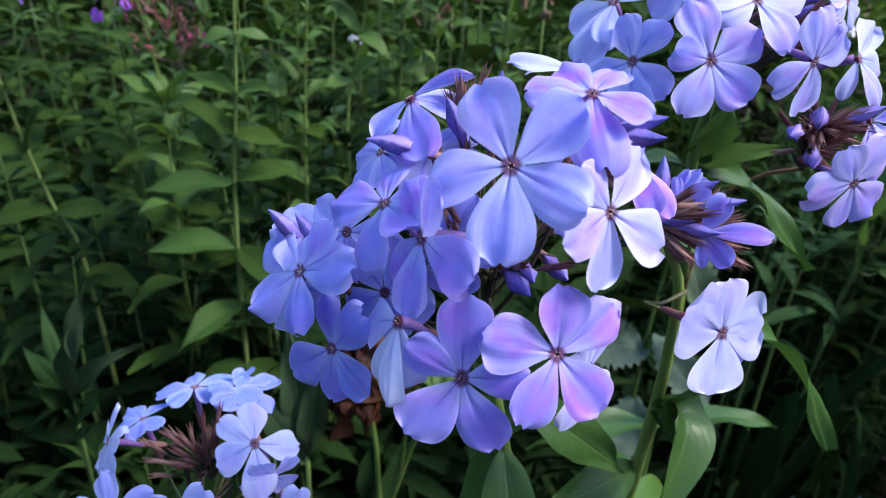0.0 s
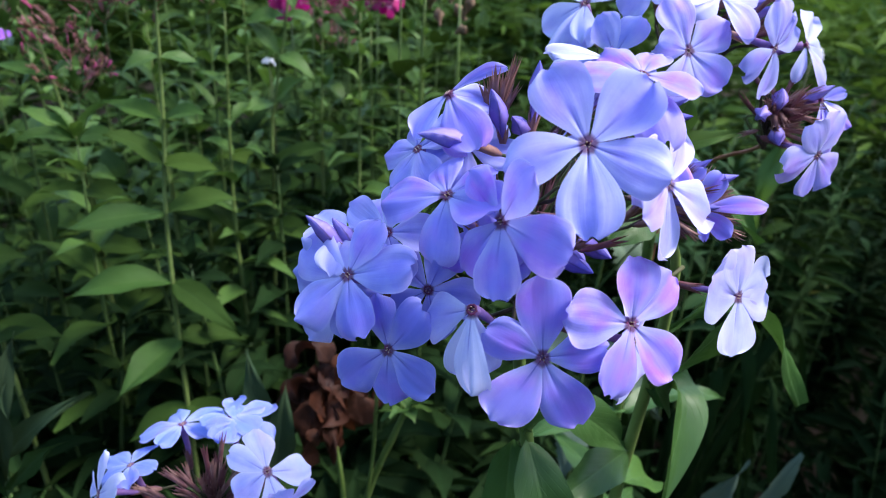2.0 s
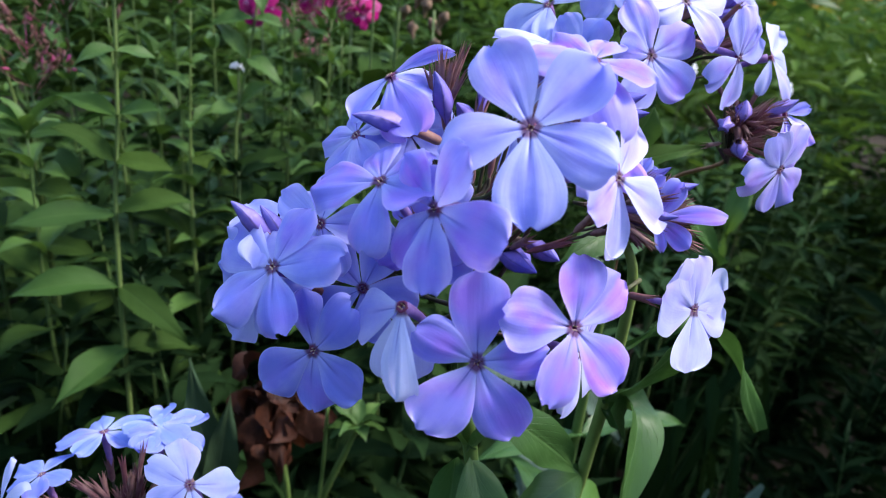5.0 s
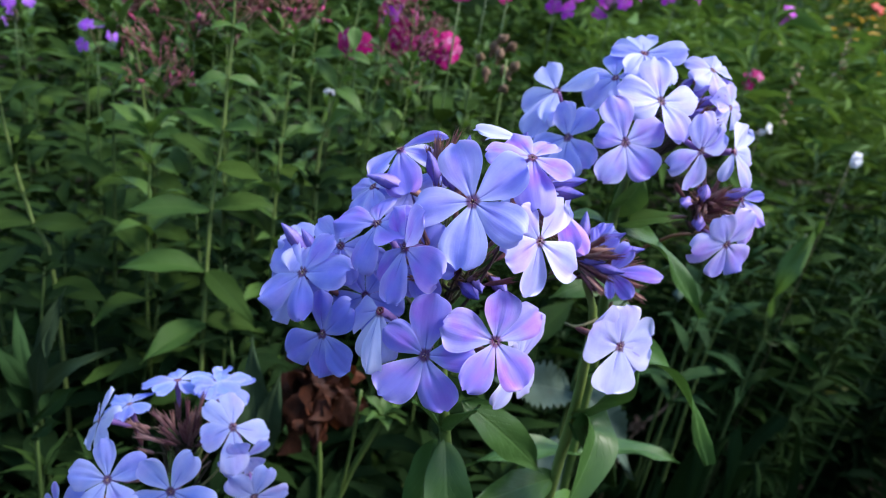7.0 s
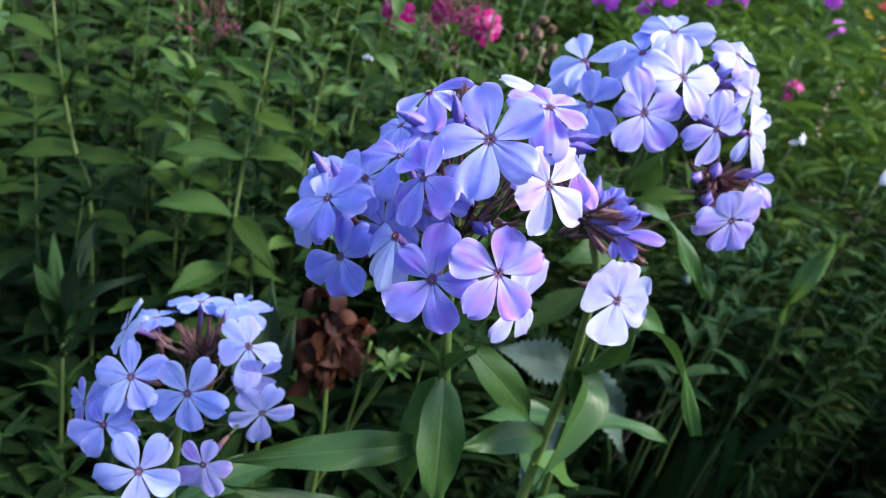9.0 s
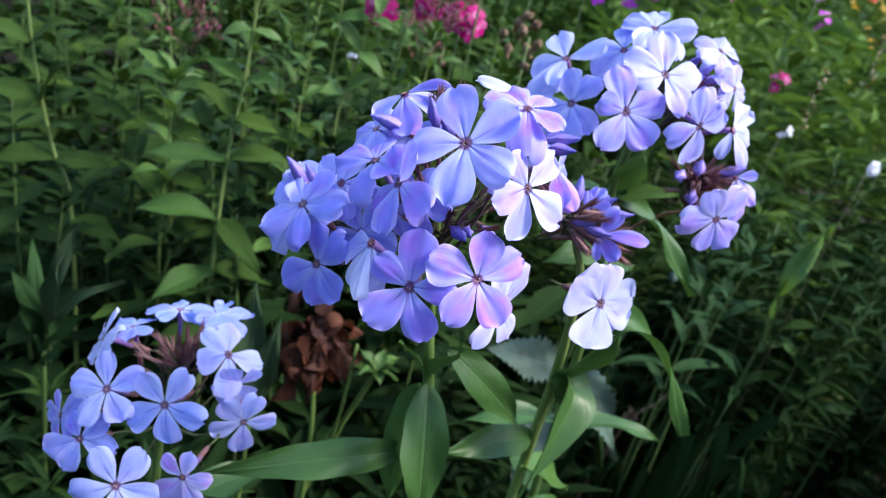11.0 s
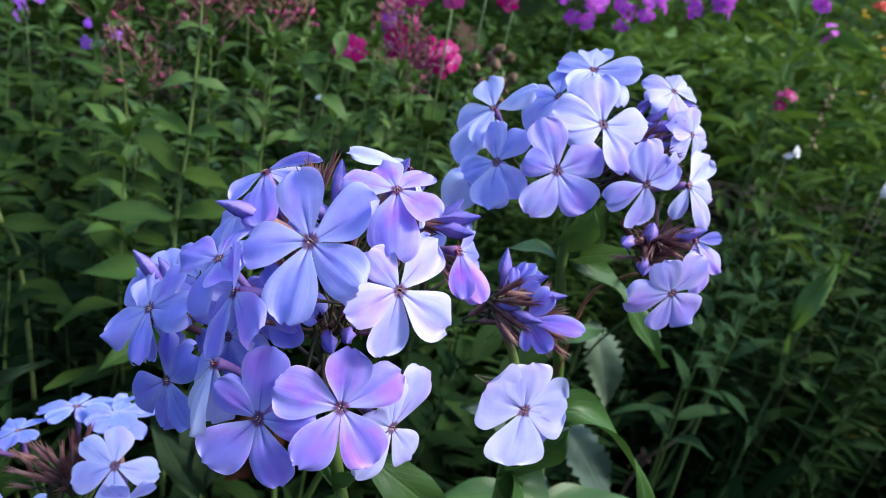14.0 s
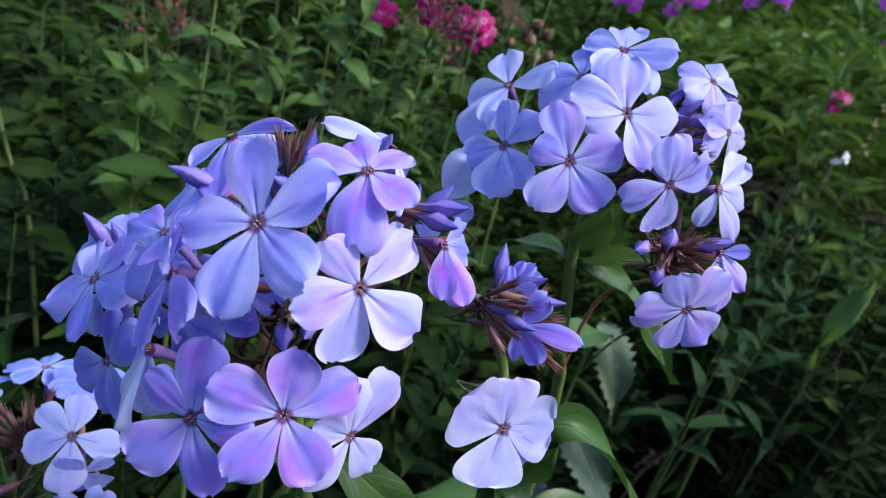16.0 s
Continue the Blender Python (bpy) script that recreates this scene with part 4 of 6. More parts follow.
plant_d = thing("phlox_plant", (-0.100, 0.215, 0.0), "low phlox, light blue flowers ringed round brown spent calyces", "flower", "lavender phlox plants")
head_c = Panicle(plant_d, (-0.088, 0.186, 0.785), 15, cool=0.85, broad=0.99)
stem(plant_d, [(-0.100, 0.215, 0.0), (-0.096, 0.205, 0.45), (-0.0905, 0.190, 0.722), (-0.088, 0.186, 0.79)], [0.0034, 0.0028, 0.0024, 0.0016], n=22)
bloom(head_c, (-0.0594, 0.1789, 0.8263), (0.57, -0.43, 0.70), "32:16.3:1 127:17.9:5 200:19.7:5 273:16.2:8 329:15.4:6", 0.15, 0.54)
bloom(head_c, (-0.0969, 0.1477, 0.8203), (-0.28, -0.74, 0.62), "44:16.2:7 118:16.1:7 193:16.5:7 259:17.5:7 329:15.9:6", 0.08, 0.40)
bloom(head_c, (-0.0722, 0.1437, 0.8221), (-0.20, -0.93, 0.32), "19:16.5:7 93:16.9:7 163:16.3:5 233:17.5:7 306:15.8:5", 0.06, 0.32)
bloom(head_c, (-0.0813, 0.1245, 0.7958), (0.13, -0.92, 0.36), "34:16.5:7 105:16.2:6 176:17.4:7 246:17.8:7 323:16.4:6", 0.06, 0.42)
bloom(head_c, (-0.0598, 0.1350, 0.7960), (-0.14, -0.99, 0.09), "297:11.9 9:11.9 90:11.9 150:16.1 209:17.4", 0.70, 0.50)
bloom(head_c, (-0.0465, 0.1697, 0.7994), (0.42, -0.91, -0.08), "17:15.3:7 101:15.1:4 180:17.7:8 253:15.3:4 317:16.3:7", 0.10, 0.40)
bloom(head_c, (-0.1048, 0.1430, 0.7970), (-0.24, -0.83, 0.51), "308:12.3 38:14.4 85:16.2 182:14.8 229:17.4", 0.30, 0.20)
bloom(head_c, (-0.1193, 0.1550, 0.7956), (-0.65, -0.72, 0.23), "305:11.9 40:17.4 88:15.8 185:12.7 248:13.9", 0.35, 0.20)
bloom(head_c, (-0.0943, 0.2150, 0.8203), (-0.06, 0.06, 1.00), "336:13.1 51:17.1 127:14.1 205:13.7 266:16.2", 0.05, 0.05)
bloom(head_c, (-0.0719, 0.2050, 0.8271), (0.16, 0.06, 0.98), "350:11.9 41:17.4 109:15.0 194:12.3 278:11.9", 0.05, 0.05)
bloom(head_c, (-0.1168, 0.1850, 0.8166), (-0.83, -0.41, 0.38), "326:14.5 44:14.6 97:17.4 182:14.5 254:14.5", 0.10, 0.90)
bloom(head_c, (-0.1103, 0.2000, 0.8151), (-0.28, 0.09, 0.96), "20:12.5 117:11.9 171:11.9 261:11.9 314:15.4", 0.05, 0.10)
bloom(head_c, (-0.0525, 0.1750, 0.8147), (0.52, -0.77, -0.37), "333:14.7 49:11.9 142:16.0 189:17.4 286:12.3", 0.30, 0.40)
bloom(head_c, (-0.0750, 0.2100, 0.8267), (-0.06, 0.14, 0.99), "359:13.6 62:13.8 133:16.2 190:15.7 269:11.9", 0.05, 0.05)
for i in range(7):
    w = Vector((rng.normal(0.0, 0.60), rng.normal(-0.10, 0.50), 1.0)).normalized()
    spent(head_c, head_c.hub + Vector((0.002, 0.004, 0.012)) + w * rng.uniform(0.022, 0.032), w)
tuft = Panicle(plant_d, (-0.0790, 0.184, 0.8080), 16, axis=(0.0, 0.0, 0.006))
for i in range(46):
    # a fan of upright spent calyces
    w = Vector((rng.normal(0.0, 0.50), rng.normal(-0.35, 0.40), rng.uniform(0.45, 1.1))).normalized()
    spent(tuft, tuft.hub + w * rng.uniform(0.015, 0.025), w)
for i in range(6):
    z = 0.70 - 0.09 * i
    for side in (0, 1):
        a = 1.57 * (i % 2) + math.pi * side + 0.7
        base = (-0.092, 0.197, z)
        leaf(plant_d, base, (base[0] + 0.085 * math.cos(a), base[1] + 0.085 * math.sin(a), z + 0.005), 0.021, sag=0.08, seed=110 + 2 * i + side)


# ---- taller phlox that has flowered, behind ----
def leaf_variant(seed, material, width=0.34):
    r = np.random.default_rng(seed)
    v, f, uvs = leaf_data((0, 0, 0), (0, 1, r.uniform(-0.25, 0.15)), width * r.uniform(0.85, 1.15), sag=r.uniform(0.05, 0.16), fold=r.uniform(0.1, 0.4), rows=9, cols=5, seed=seed, wave=0.02)
    return make_mesh("leaf", (v, f), material, uvs)


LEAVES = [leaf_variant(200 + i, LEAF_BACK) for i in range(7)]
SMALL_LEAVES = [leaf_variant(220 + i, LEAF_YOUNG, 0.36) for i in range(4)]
SHADE_LEAVES = [leaf_variant(230 + i, LEAF_SHADE) for i in range(5)]
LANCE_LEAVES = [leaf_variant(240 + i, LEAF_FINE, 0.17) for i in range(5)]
SIDE_LEAVES = [leaf_variant(250 + i, LEAF_LANCE, 0.21) for i in range(6)]


def panicle_data(rng, height, spread, n):
    """The bare branchlets of a flowered head, with slim husks at their ends."""
    lines = []
    for i in range(n):
        t = rng.uniform(0, 0.75)
        a = rng.uniform(0, 2 * math.pi)
        r = spread * (1 - 0.6 * t) * rng.uniform(0.4, 1.0)
        p0 = np.array((0, 0, t * height))
        p1 = p0 + np.array((r * math.cos(a), r * math.sin(a), height * rng.uniform(0.2, 0.45)))
        mid = (p0 + p1) / 2 + np.array((0, 0, -0.002))
        lines.append((smooth_line([p0, mid, p1], 5), [0.0004, 0.0003]))
        for k in range(5):
            e = p1 + rng.normal(0, 0.0060, 3)
            way = np.array((math.cos(a) * 0.6, math.sin(a) * 0.6, 0.8)) + rng.normal(0, 0.45, 3)
            q = e + way / np.linalg.norm(way) * rng.uniform(0.005, 0.012)
            lines.append((np.array([p1, (p1 + e) / 2, e]), [0.0002, 0.0002]))
            lines.append((np.array([e, e * 0.4 + q * 0.6, q]), [0.0005, rng.uniform(0.0008, 0.0018), 0.0003]))
    return join_tubes(lines, 5)


PANICLES = [make_mesh("spent_panicle", panicle_data(np.random.default_rng(260 + i), 0.060, 0.036, 20), SPENT) for i in range(3)]


def tall_phlox(x, y, height, rng, lean=(0.0, 0.0), size=0.074, low=0.20, top="leaf", leaves=None, step=0.038, bark=None, label="tall green phlox stem with paired lance-shaped leaves"):
    root = thing("tall_phlox", (x, y, 0), label, "plant", "tall phlox behind")
    bow = float(rng.normal(0, 0.006))
    line = [(x, y, 0), (x + lean[0] * 0.4 + bow, y + lean[1] * 0.4, height * 0.5), (x + lean[0] * 0.7 - bow * 0.4, y + lean[1] * 0.7, height * 0.8), (x + lean[0], y + lean[1], height)]
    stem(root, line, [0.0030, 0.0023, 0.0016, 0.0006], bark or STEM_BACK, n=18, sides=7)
    z, k = low + rng.uniform(0, step), 0
    turn = rng.uniform(0, 3.1)
    while z < height - 0.004:
        s = z / height
        cx, cy = lean[0] * s * s, lean[1] * s * s
        young = max(0.3, min(1.0, (height - z) / 0.16))
        for side in (0, 1):
            a = turn + 1.5708 * k + math.pi * side + rng.normal(0, 0.12)
            rise = rng.uniform(-18, 22) + 30 * (1 - young)
            sc = size * young ** 0.6 * rng.uniform(0.8, 1.15)
            pool = leaves or (LEAVES if young > 0.75 else SMALL_LEAVES)
            m = Matrix.Translation((cx, cy, z)) @ pose(0, 0, 0, 0, 0, math.degrees(a)) @ pose(0, 0, 0, rise, float(rng.normal(0, 14)), 0) @ Matrix.Scale(sc, 4)
            shared_part("leaf", pool[int(rng.integers(len(pool)))], root, m)
        z += step * rng.uniform(0.8, 1.2) * (0.6 + 0.4 * young)
        k += 1
    for i in range(5):
        # a tuft of unfolding leaves at the tip
        a = turn + 2.4 * i
        m = Matrix.Translation((lean[0], lean[1], height - 0.002 - 0.002 * i)) @ pose(0, 0, 0, 0, 0, math.degrees(a)) @ pose(0, 0, 0, float(rng.uniform(25, 65)), 0, 0) @ Matrix.Scale(size * float(rng.uniform(0.25, 0.45)), 4)
        shared_part("leaf", (leaves or SMALL_LEAVES)[i % 4], root, m)
    if top == "spent":
        tagged(shared_part("spent_panicle", PANICLES[int(rng.integers(3))], root, Matrix.Translation((lean[0], lean[1], height - 0.01)) @ Matrix.Scale(float(rng.uniform(0.9, 1.3)), 4)), kind="stuff")
    return root


def placed_phlox(label, line, radii, leaves, bark, crown=0.0, seed=600, husk=0.0):
    """A phlox stem along a line; leaves: (node, tip, width, material); crown: length of the tip leaves; husk: size of a spent head."""
    root = thing("tall_phlox", (line[0][0], line[0][1], 0.0), label, "plant", "tall phlox behind")
    stem(root, line, radii, bark, n=22, sides=7)
    r = np.random.default_rng(seed)
    for k, (node, tip, width, material) in enumerate(leaves):
        leaf(root, node, tip, width, material, up=(0.0, -0.45, 0.85), sag=float(r.uniform(0.06, 0.16)), fold=float(r.uniform(0.15, 0.45)), wave=0.025, seed=seed + k)
    top = np.array(line[-1])
    for k in range(6 if crown else 0):
        a = 2.4 * k + r.uniform(-0.3, 0.3)
        e = top + np.array((math.cos(a) * 0.8, math.sin(a) * 0.8, r.uniform(0.5, 0.9))) * crown * r.uniform(0.7, 1.1)
        leaf(root, top - np.array((0, 0, 0.002 * k)), e, crown * 0.36, LEAF_YOUNG, sag=0.1, seed=seed + 40 + k, rows=8, cols=5)
    if husk:
        tagged(shared_part("spent_panicle", PANICLES[seed % 3], root, Matrix.Translation(Vector(line[-1]) - root.location + Vector((0, 0, -0.01))) @ Matrix.Scale(husk, 4)), kind="stuff")
    return root


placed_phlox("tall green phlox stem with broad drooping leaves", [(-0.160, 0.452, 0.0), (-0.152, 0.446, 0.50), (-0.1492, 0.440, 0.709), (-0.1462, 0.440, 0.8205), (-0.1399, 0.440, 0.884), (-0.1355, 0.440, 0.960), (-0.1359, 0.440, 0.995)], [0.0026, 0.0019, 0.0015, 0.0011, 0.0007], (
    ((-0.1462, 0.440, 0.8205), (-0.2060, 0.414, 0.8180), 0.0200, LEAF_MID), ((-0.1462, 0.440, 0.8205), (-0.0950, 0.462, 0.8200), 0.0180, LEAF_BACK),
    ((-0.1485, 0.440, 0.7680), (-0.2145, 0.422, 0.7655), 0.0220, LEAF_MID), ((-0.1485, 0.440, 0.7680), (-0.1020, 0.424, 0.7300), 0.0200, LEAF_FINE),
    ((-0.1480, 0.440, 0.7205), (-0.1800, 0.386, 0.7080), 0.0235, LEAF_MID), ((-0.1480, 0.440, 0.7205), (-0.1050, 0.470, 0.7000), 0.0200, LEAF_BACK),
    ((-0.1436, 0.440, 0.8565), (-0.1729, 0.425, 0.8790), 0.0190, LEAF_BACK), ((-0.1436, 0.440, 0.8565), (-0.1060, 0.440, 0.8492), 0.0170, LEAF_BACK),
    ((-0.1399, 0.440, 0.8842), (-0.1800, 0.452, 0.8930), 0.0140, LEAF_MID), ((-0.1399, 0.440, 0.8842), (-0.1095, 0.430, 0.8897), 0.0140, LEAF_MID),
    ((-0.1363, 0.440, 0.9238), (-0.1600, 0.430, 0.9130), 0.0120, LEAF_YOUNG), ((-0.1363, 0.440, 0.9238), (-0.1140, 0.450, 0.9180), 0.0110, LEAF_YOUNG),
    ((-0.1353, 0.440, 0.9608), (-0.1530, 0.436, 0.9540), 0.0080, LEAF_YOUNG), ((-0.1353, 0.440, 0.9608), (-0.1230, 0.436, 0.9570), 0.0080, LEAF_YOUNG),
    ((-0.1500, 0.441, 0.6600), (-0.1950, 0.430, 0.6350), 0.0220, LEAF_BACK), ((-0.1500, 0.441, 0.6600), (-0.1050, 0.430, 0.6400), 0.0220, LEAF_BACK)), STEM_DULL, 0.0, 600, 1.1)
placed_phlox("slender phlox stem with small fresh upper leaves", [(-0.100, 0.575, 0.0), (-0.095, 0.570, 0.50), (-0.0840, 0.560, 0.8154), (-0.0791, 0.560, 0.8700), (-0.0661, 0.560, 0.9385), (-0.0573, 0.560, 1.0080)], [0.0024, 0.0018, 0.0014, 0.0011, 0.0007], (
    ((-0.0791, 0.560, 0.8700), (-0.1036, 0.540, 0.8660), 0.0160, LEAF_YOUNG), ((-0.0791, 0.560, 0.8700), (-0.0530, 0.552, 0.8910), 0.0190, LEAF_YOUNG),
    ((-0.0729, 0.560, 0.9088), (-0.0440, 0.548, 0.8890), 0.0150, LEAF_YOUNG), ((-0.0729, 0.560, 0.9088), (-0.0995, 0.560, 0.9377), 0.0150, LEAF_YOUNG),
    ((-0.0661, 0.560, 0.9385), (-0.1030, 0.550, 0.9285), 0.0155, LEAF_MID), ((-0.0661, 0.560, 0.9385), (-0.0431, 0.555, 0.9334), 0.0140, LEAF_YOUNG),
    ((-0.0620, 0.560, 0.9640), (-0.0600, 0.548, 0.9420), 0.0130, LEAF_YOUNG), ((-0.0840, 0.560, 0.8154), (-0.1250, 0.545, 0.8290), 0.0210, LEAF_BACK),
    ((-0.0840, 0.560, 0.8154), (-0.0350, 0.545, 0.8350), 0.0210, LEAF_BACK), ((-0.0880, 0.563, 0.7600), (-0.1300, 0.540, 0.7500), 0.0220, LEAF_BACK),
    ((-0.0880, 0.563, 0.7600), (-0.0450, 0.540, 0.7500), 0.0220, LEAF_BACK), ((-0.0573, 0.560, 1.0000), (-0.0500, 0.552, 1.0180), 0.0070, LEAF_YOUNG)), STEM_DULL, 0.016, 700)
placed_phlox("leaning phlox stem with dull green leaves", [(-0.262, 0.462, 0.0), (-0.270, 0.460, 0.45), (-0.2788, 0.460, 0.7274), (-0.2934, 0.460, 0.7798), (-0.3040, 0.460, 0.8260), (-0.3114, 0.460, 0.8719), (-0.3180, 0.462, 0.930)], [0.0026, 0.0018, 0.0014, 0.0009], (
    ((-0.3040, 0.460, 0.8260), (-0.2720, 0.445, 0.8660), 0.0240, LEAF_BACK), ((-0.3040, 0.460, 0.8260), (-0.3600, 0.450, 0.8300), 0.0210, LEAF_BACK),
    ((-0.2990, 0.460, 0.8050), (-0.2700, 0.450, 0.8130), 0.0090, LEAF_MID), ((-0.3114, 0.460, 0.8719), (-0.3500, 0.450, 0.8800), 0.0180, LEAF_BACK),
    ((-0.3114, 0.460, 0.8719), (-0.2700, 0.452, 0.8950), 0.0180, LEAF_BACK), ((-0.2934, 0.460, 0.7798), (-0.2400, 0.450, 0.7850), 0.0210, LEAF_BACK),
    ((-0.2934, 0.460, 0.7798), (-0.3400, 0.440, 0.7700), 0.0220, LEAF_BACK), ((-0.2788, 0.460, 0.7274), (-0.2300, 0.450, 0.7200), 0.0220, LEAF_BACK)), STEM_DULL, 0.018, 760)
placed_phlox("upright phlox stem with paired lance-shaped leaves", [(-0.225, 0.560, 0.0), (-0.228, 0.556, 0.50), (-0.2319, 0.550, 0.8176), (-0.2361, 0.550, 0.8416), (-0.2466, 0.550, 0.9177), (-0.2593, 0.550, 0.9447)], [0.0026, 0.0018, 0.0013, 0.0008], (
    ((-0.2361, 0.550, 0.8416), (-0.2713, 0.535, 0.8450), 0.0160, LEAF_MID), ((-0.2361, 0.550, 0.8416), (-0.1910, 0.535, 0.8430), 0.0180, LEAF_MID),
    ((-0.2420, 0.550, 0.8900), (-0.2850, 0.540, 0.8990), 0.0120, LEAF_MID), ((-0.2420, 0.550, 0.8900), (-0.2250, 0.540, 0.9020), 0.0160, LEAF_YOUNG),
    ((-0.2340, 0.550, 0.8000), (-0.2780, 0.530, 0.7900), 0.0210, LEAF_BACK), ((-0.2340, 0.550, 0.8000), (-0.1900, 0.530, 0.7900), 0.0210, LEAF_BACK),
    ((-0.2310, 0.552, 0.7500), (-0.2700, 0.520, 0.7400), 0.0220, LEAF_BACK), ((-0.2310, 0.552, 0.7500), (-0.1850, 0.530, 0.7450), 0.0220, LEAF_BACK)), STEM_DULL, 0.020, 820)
rng = np.random.default_rng(31)
NEAR = ((-0.150, 0.600, 0.90, 0.0, 0.0), (-0.420, 0.520, 0.95, 0.02, 0.0), (-0.035, 0.620, 0.93, 0.02, 0.0), (-0.215, 0.500, 0.86, 0.0, 0.0))
for x, y, h, lx, ly in NEAR:
    tall_phlox(x, y, h, rng, (lx, ly), top="spent" if h in (0.95, 0.93) else "leaf", size=0.082)
for i in range(30):
    y = 0.66 + 1.0 * (i / 30) ** 1.2 + rng.uniform(-0.05, 0.05)
    x = rng.uniform(-0.95, 0.10) * (0.6 + 0.5 * y)
    tall_phlox(x, y, rng.uniform(0.84, 0.97), rng, (rng.normal(0, 0.03), rng.normal(0, 0.02)), rng.uniform(0.060, 0.085), 0.35, "spent" if rng.random() < 0.22 else "leaf")
for x, y, h, sc in ((-0.175, 0.575, 0.945, 1.5), (-0.215, 0.590, 0.935, 1.4), (-0.135, 0.585, 0.945, 1.3), (-0.285, 0.580, 0.930, 1.3), (-0.235, 0.560, 0.880, 1.0)):
    # flowered stems with wide reddish husks
    t = tall_phlox(x, y, h, rng, (0.005, 0), 0.06, 0.45, "leaf", None, 0.05, None, "flowered phlox stem with a reddish-brown spent head")
    tagged(shared_part("spent_panicle", PANICLES[int(rng.integers(3))], t, Matrix.Translation((0.005, 0, h - 0.012)) @ Matrix.Scale(sc, 4)), kind="stuff")
for x, y, h, lx in ((-0.118, 0.530, 0.955, 0.010), (-0.020, 0.560, 0.945, 0.012), (0.012, 0.590, 0.935, -0.010), (-0.045, 0.600, 0.965, 0.008), (-0.160, 0.560, 0.950, -0.012), (-0.105, 0.620, 0.975, 0.0), (-0.205, 0.600, 0.955, 0.01), (0.045, 0.640, 0.955, 0.01)):
    # fresh upper shoots in the light
    tall_phlox(x, y, h, rng, (lx, 0), 0.046, 0.55, "leaf", SMALL_LEAVES, 0.026, STEM_DULL, "fresh green phlox shoot with small upper leaves")
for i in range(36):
    # lower stems that fill the gap between the rows, shade put in leaf colour
    tall_phlox(rng.uniform(-0.48, 0.08), rng.uniform(0.44, 0.66), rng.uniform(0.62, 0.85), rng, (rng.normal(0, 0.03), 0), 0.07, 0.25, "leaf", SHADE_LEAVES, 0.030, None, "low stem, shade painted into its dark lance-shaped leaves")
for i in range(14):
    # narrow-leaved dark stems low down
    tall_phlox(rng.uniform(-0.42, -0.10), rng.uniform(0.26, 0.40), rng.uniform(0.52, 0.71), rng, (rng.normal(0, 0.03), 0), 0.085, 0.30, "leaf", SIDE_LEAVES if i % 2 else LANCE_LEAVES, 0.035, None, "low dark stem with narrow willow-like leaves")


# ---- flowering heads far behind ----
def small_flower_meshes(material, seed):
    r = np.random.default_rng(seed)
    res = []
    for i in range(3):
        v, f, uvs = petal_data(1.0, r, 5, 6, 1.12, 0.9)
        res.append(make_mesh("petal", (v, f), material, uvs))
    return res


def flower_cluster(name, label, centre, spread, count, size, material, seed, pink=0.2, pale=0.1, facing=(0, -1, 0.4)):
    r = np.random.default_rng(seed)
    centre = Vector(centre)
    foot = Vector((centre.x + r.normal(0, 0.02), centre.y + 0.03, 0))
    root = thing(name, foot, label, "flower", "coloured phlox behind")
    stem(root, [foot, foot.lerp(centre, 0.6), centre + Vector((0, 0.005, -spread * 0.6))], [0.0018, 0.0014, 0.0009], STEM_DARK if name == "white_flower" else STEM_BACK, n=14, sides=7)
    pool = small_flower_meshes(material, seed)
    lines = []
    hub = centre + Vector((0, 0.01, -spread * 0.7))
    throat = make_mesh("flower", (np.array(THROAT_V) * (size / 0.016), THROAT_F), EYE)
    for i in range(count):
        w = Vector((r.normal(0, 0.75), r.normal(-0.35, 0.5), r.normal(0.15, 0.6))).normalized()
        p = centre + w * spread * r.uniform(0.75, 1.0)
        n = (w + Vector(facing) * 0.8).normalized()
        fl = shared_part("flower", throat, root, frame_of(p - foot, n))
        turn = r.uniform(0, 72)
        for k in range(5):
            q = shared_part("petal", pool[int(r.integers(3))], fl, pose(0, 0, 0, float(r.normal(0, 8)), 0, turn + 72 * k + float(r.normal(0, 5))) @ Matrix.Scale(size * float(r.uniform(0.92, 1.08)), 4))
            q.color = (min(1, max(0, pink + r.normal(0, 0.15))), max(0, pale + r.normal(0, 0.08)), 0, 1)
        e = p - n * size * 1.0
        lines.append((smooth_line([hub - foot, hub.lerp(e, 0.6) - foot, e - foot], 6), [0.0008, 0.0006]))
    for line, radii in lines:
        v, f = tube_data(line, radii, 5)
        mesh_part("flower_stalk", v, f, STEM_DARK, root)
    for i in range(7):
        z = 0.5 + (centre.z - spread - 0.55) * i / 7
        s = z / centre.z
        at = foot.lerp(centre, s) - foot
        for side in (0, 1):
            a = 90 * (i % 2) + 180 * side + r.uniform(-15, 15)
            m = Matrix.Translation((at.x, at.y, z)) @ pose(0, 0, 0, float(r.uniform(0, 25)), 0, a) @ Matrix.Scale(0.065 * float(r.uniform(0.8, 1.1)), 4)
            shared_part("leaf", LEAVES[int(r.integers(7))], root, m)
    return root


MAG = "magenta-pink phlox head with pale-eyed flowers on a green stem"
flower_cluster("magenta_phlox", MAG, (-0.0246, 0.662, 0.9550), 0.010, 2, 0.0135, PETAL_MAGENTA, 301, 0.2, 0.02)
flower_cluster("magenta_phlox", MAG, (0.0250, 0.562, 1.0120), 0.006, 1, 0.0135, PETAL_MAGENTA, 302, 0.4, 0.02)
flower_cluster("magenta_phlox", MAG, (0.0520, 0.610, 1.0380), 0.028, 7, 0.0130, PETAL_MAGENTA, 303, 0.3, 0.04)
flower_cluster("magenta_phlox", MAG, (-0.0123, 0.645, 1.0240), 0.028, 8, 0.0130, PETAL_MAGENTA, 306, 0.3, 0.04)
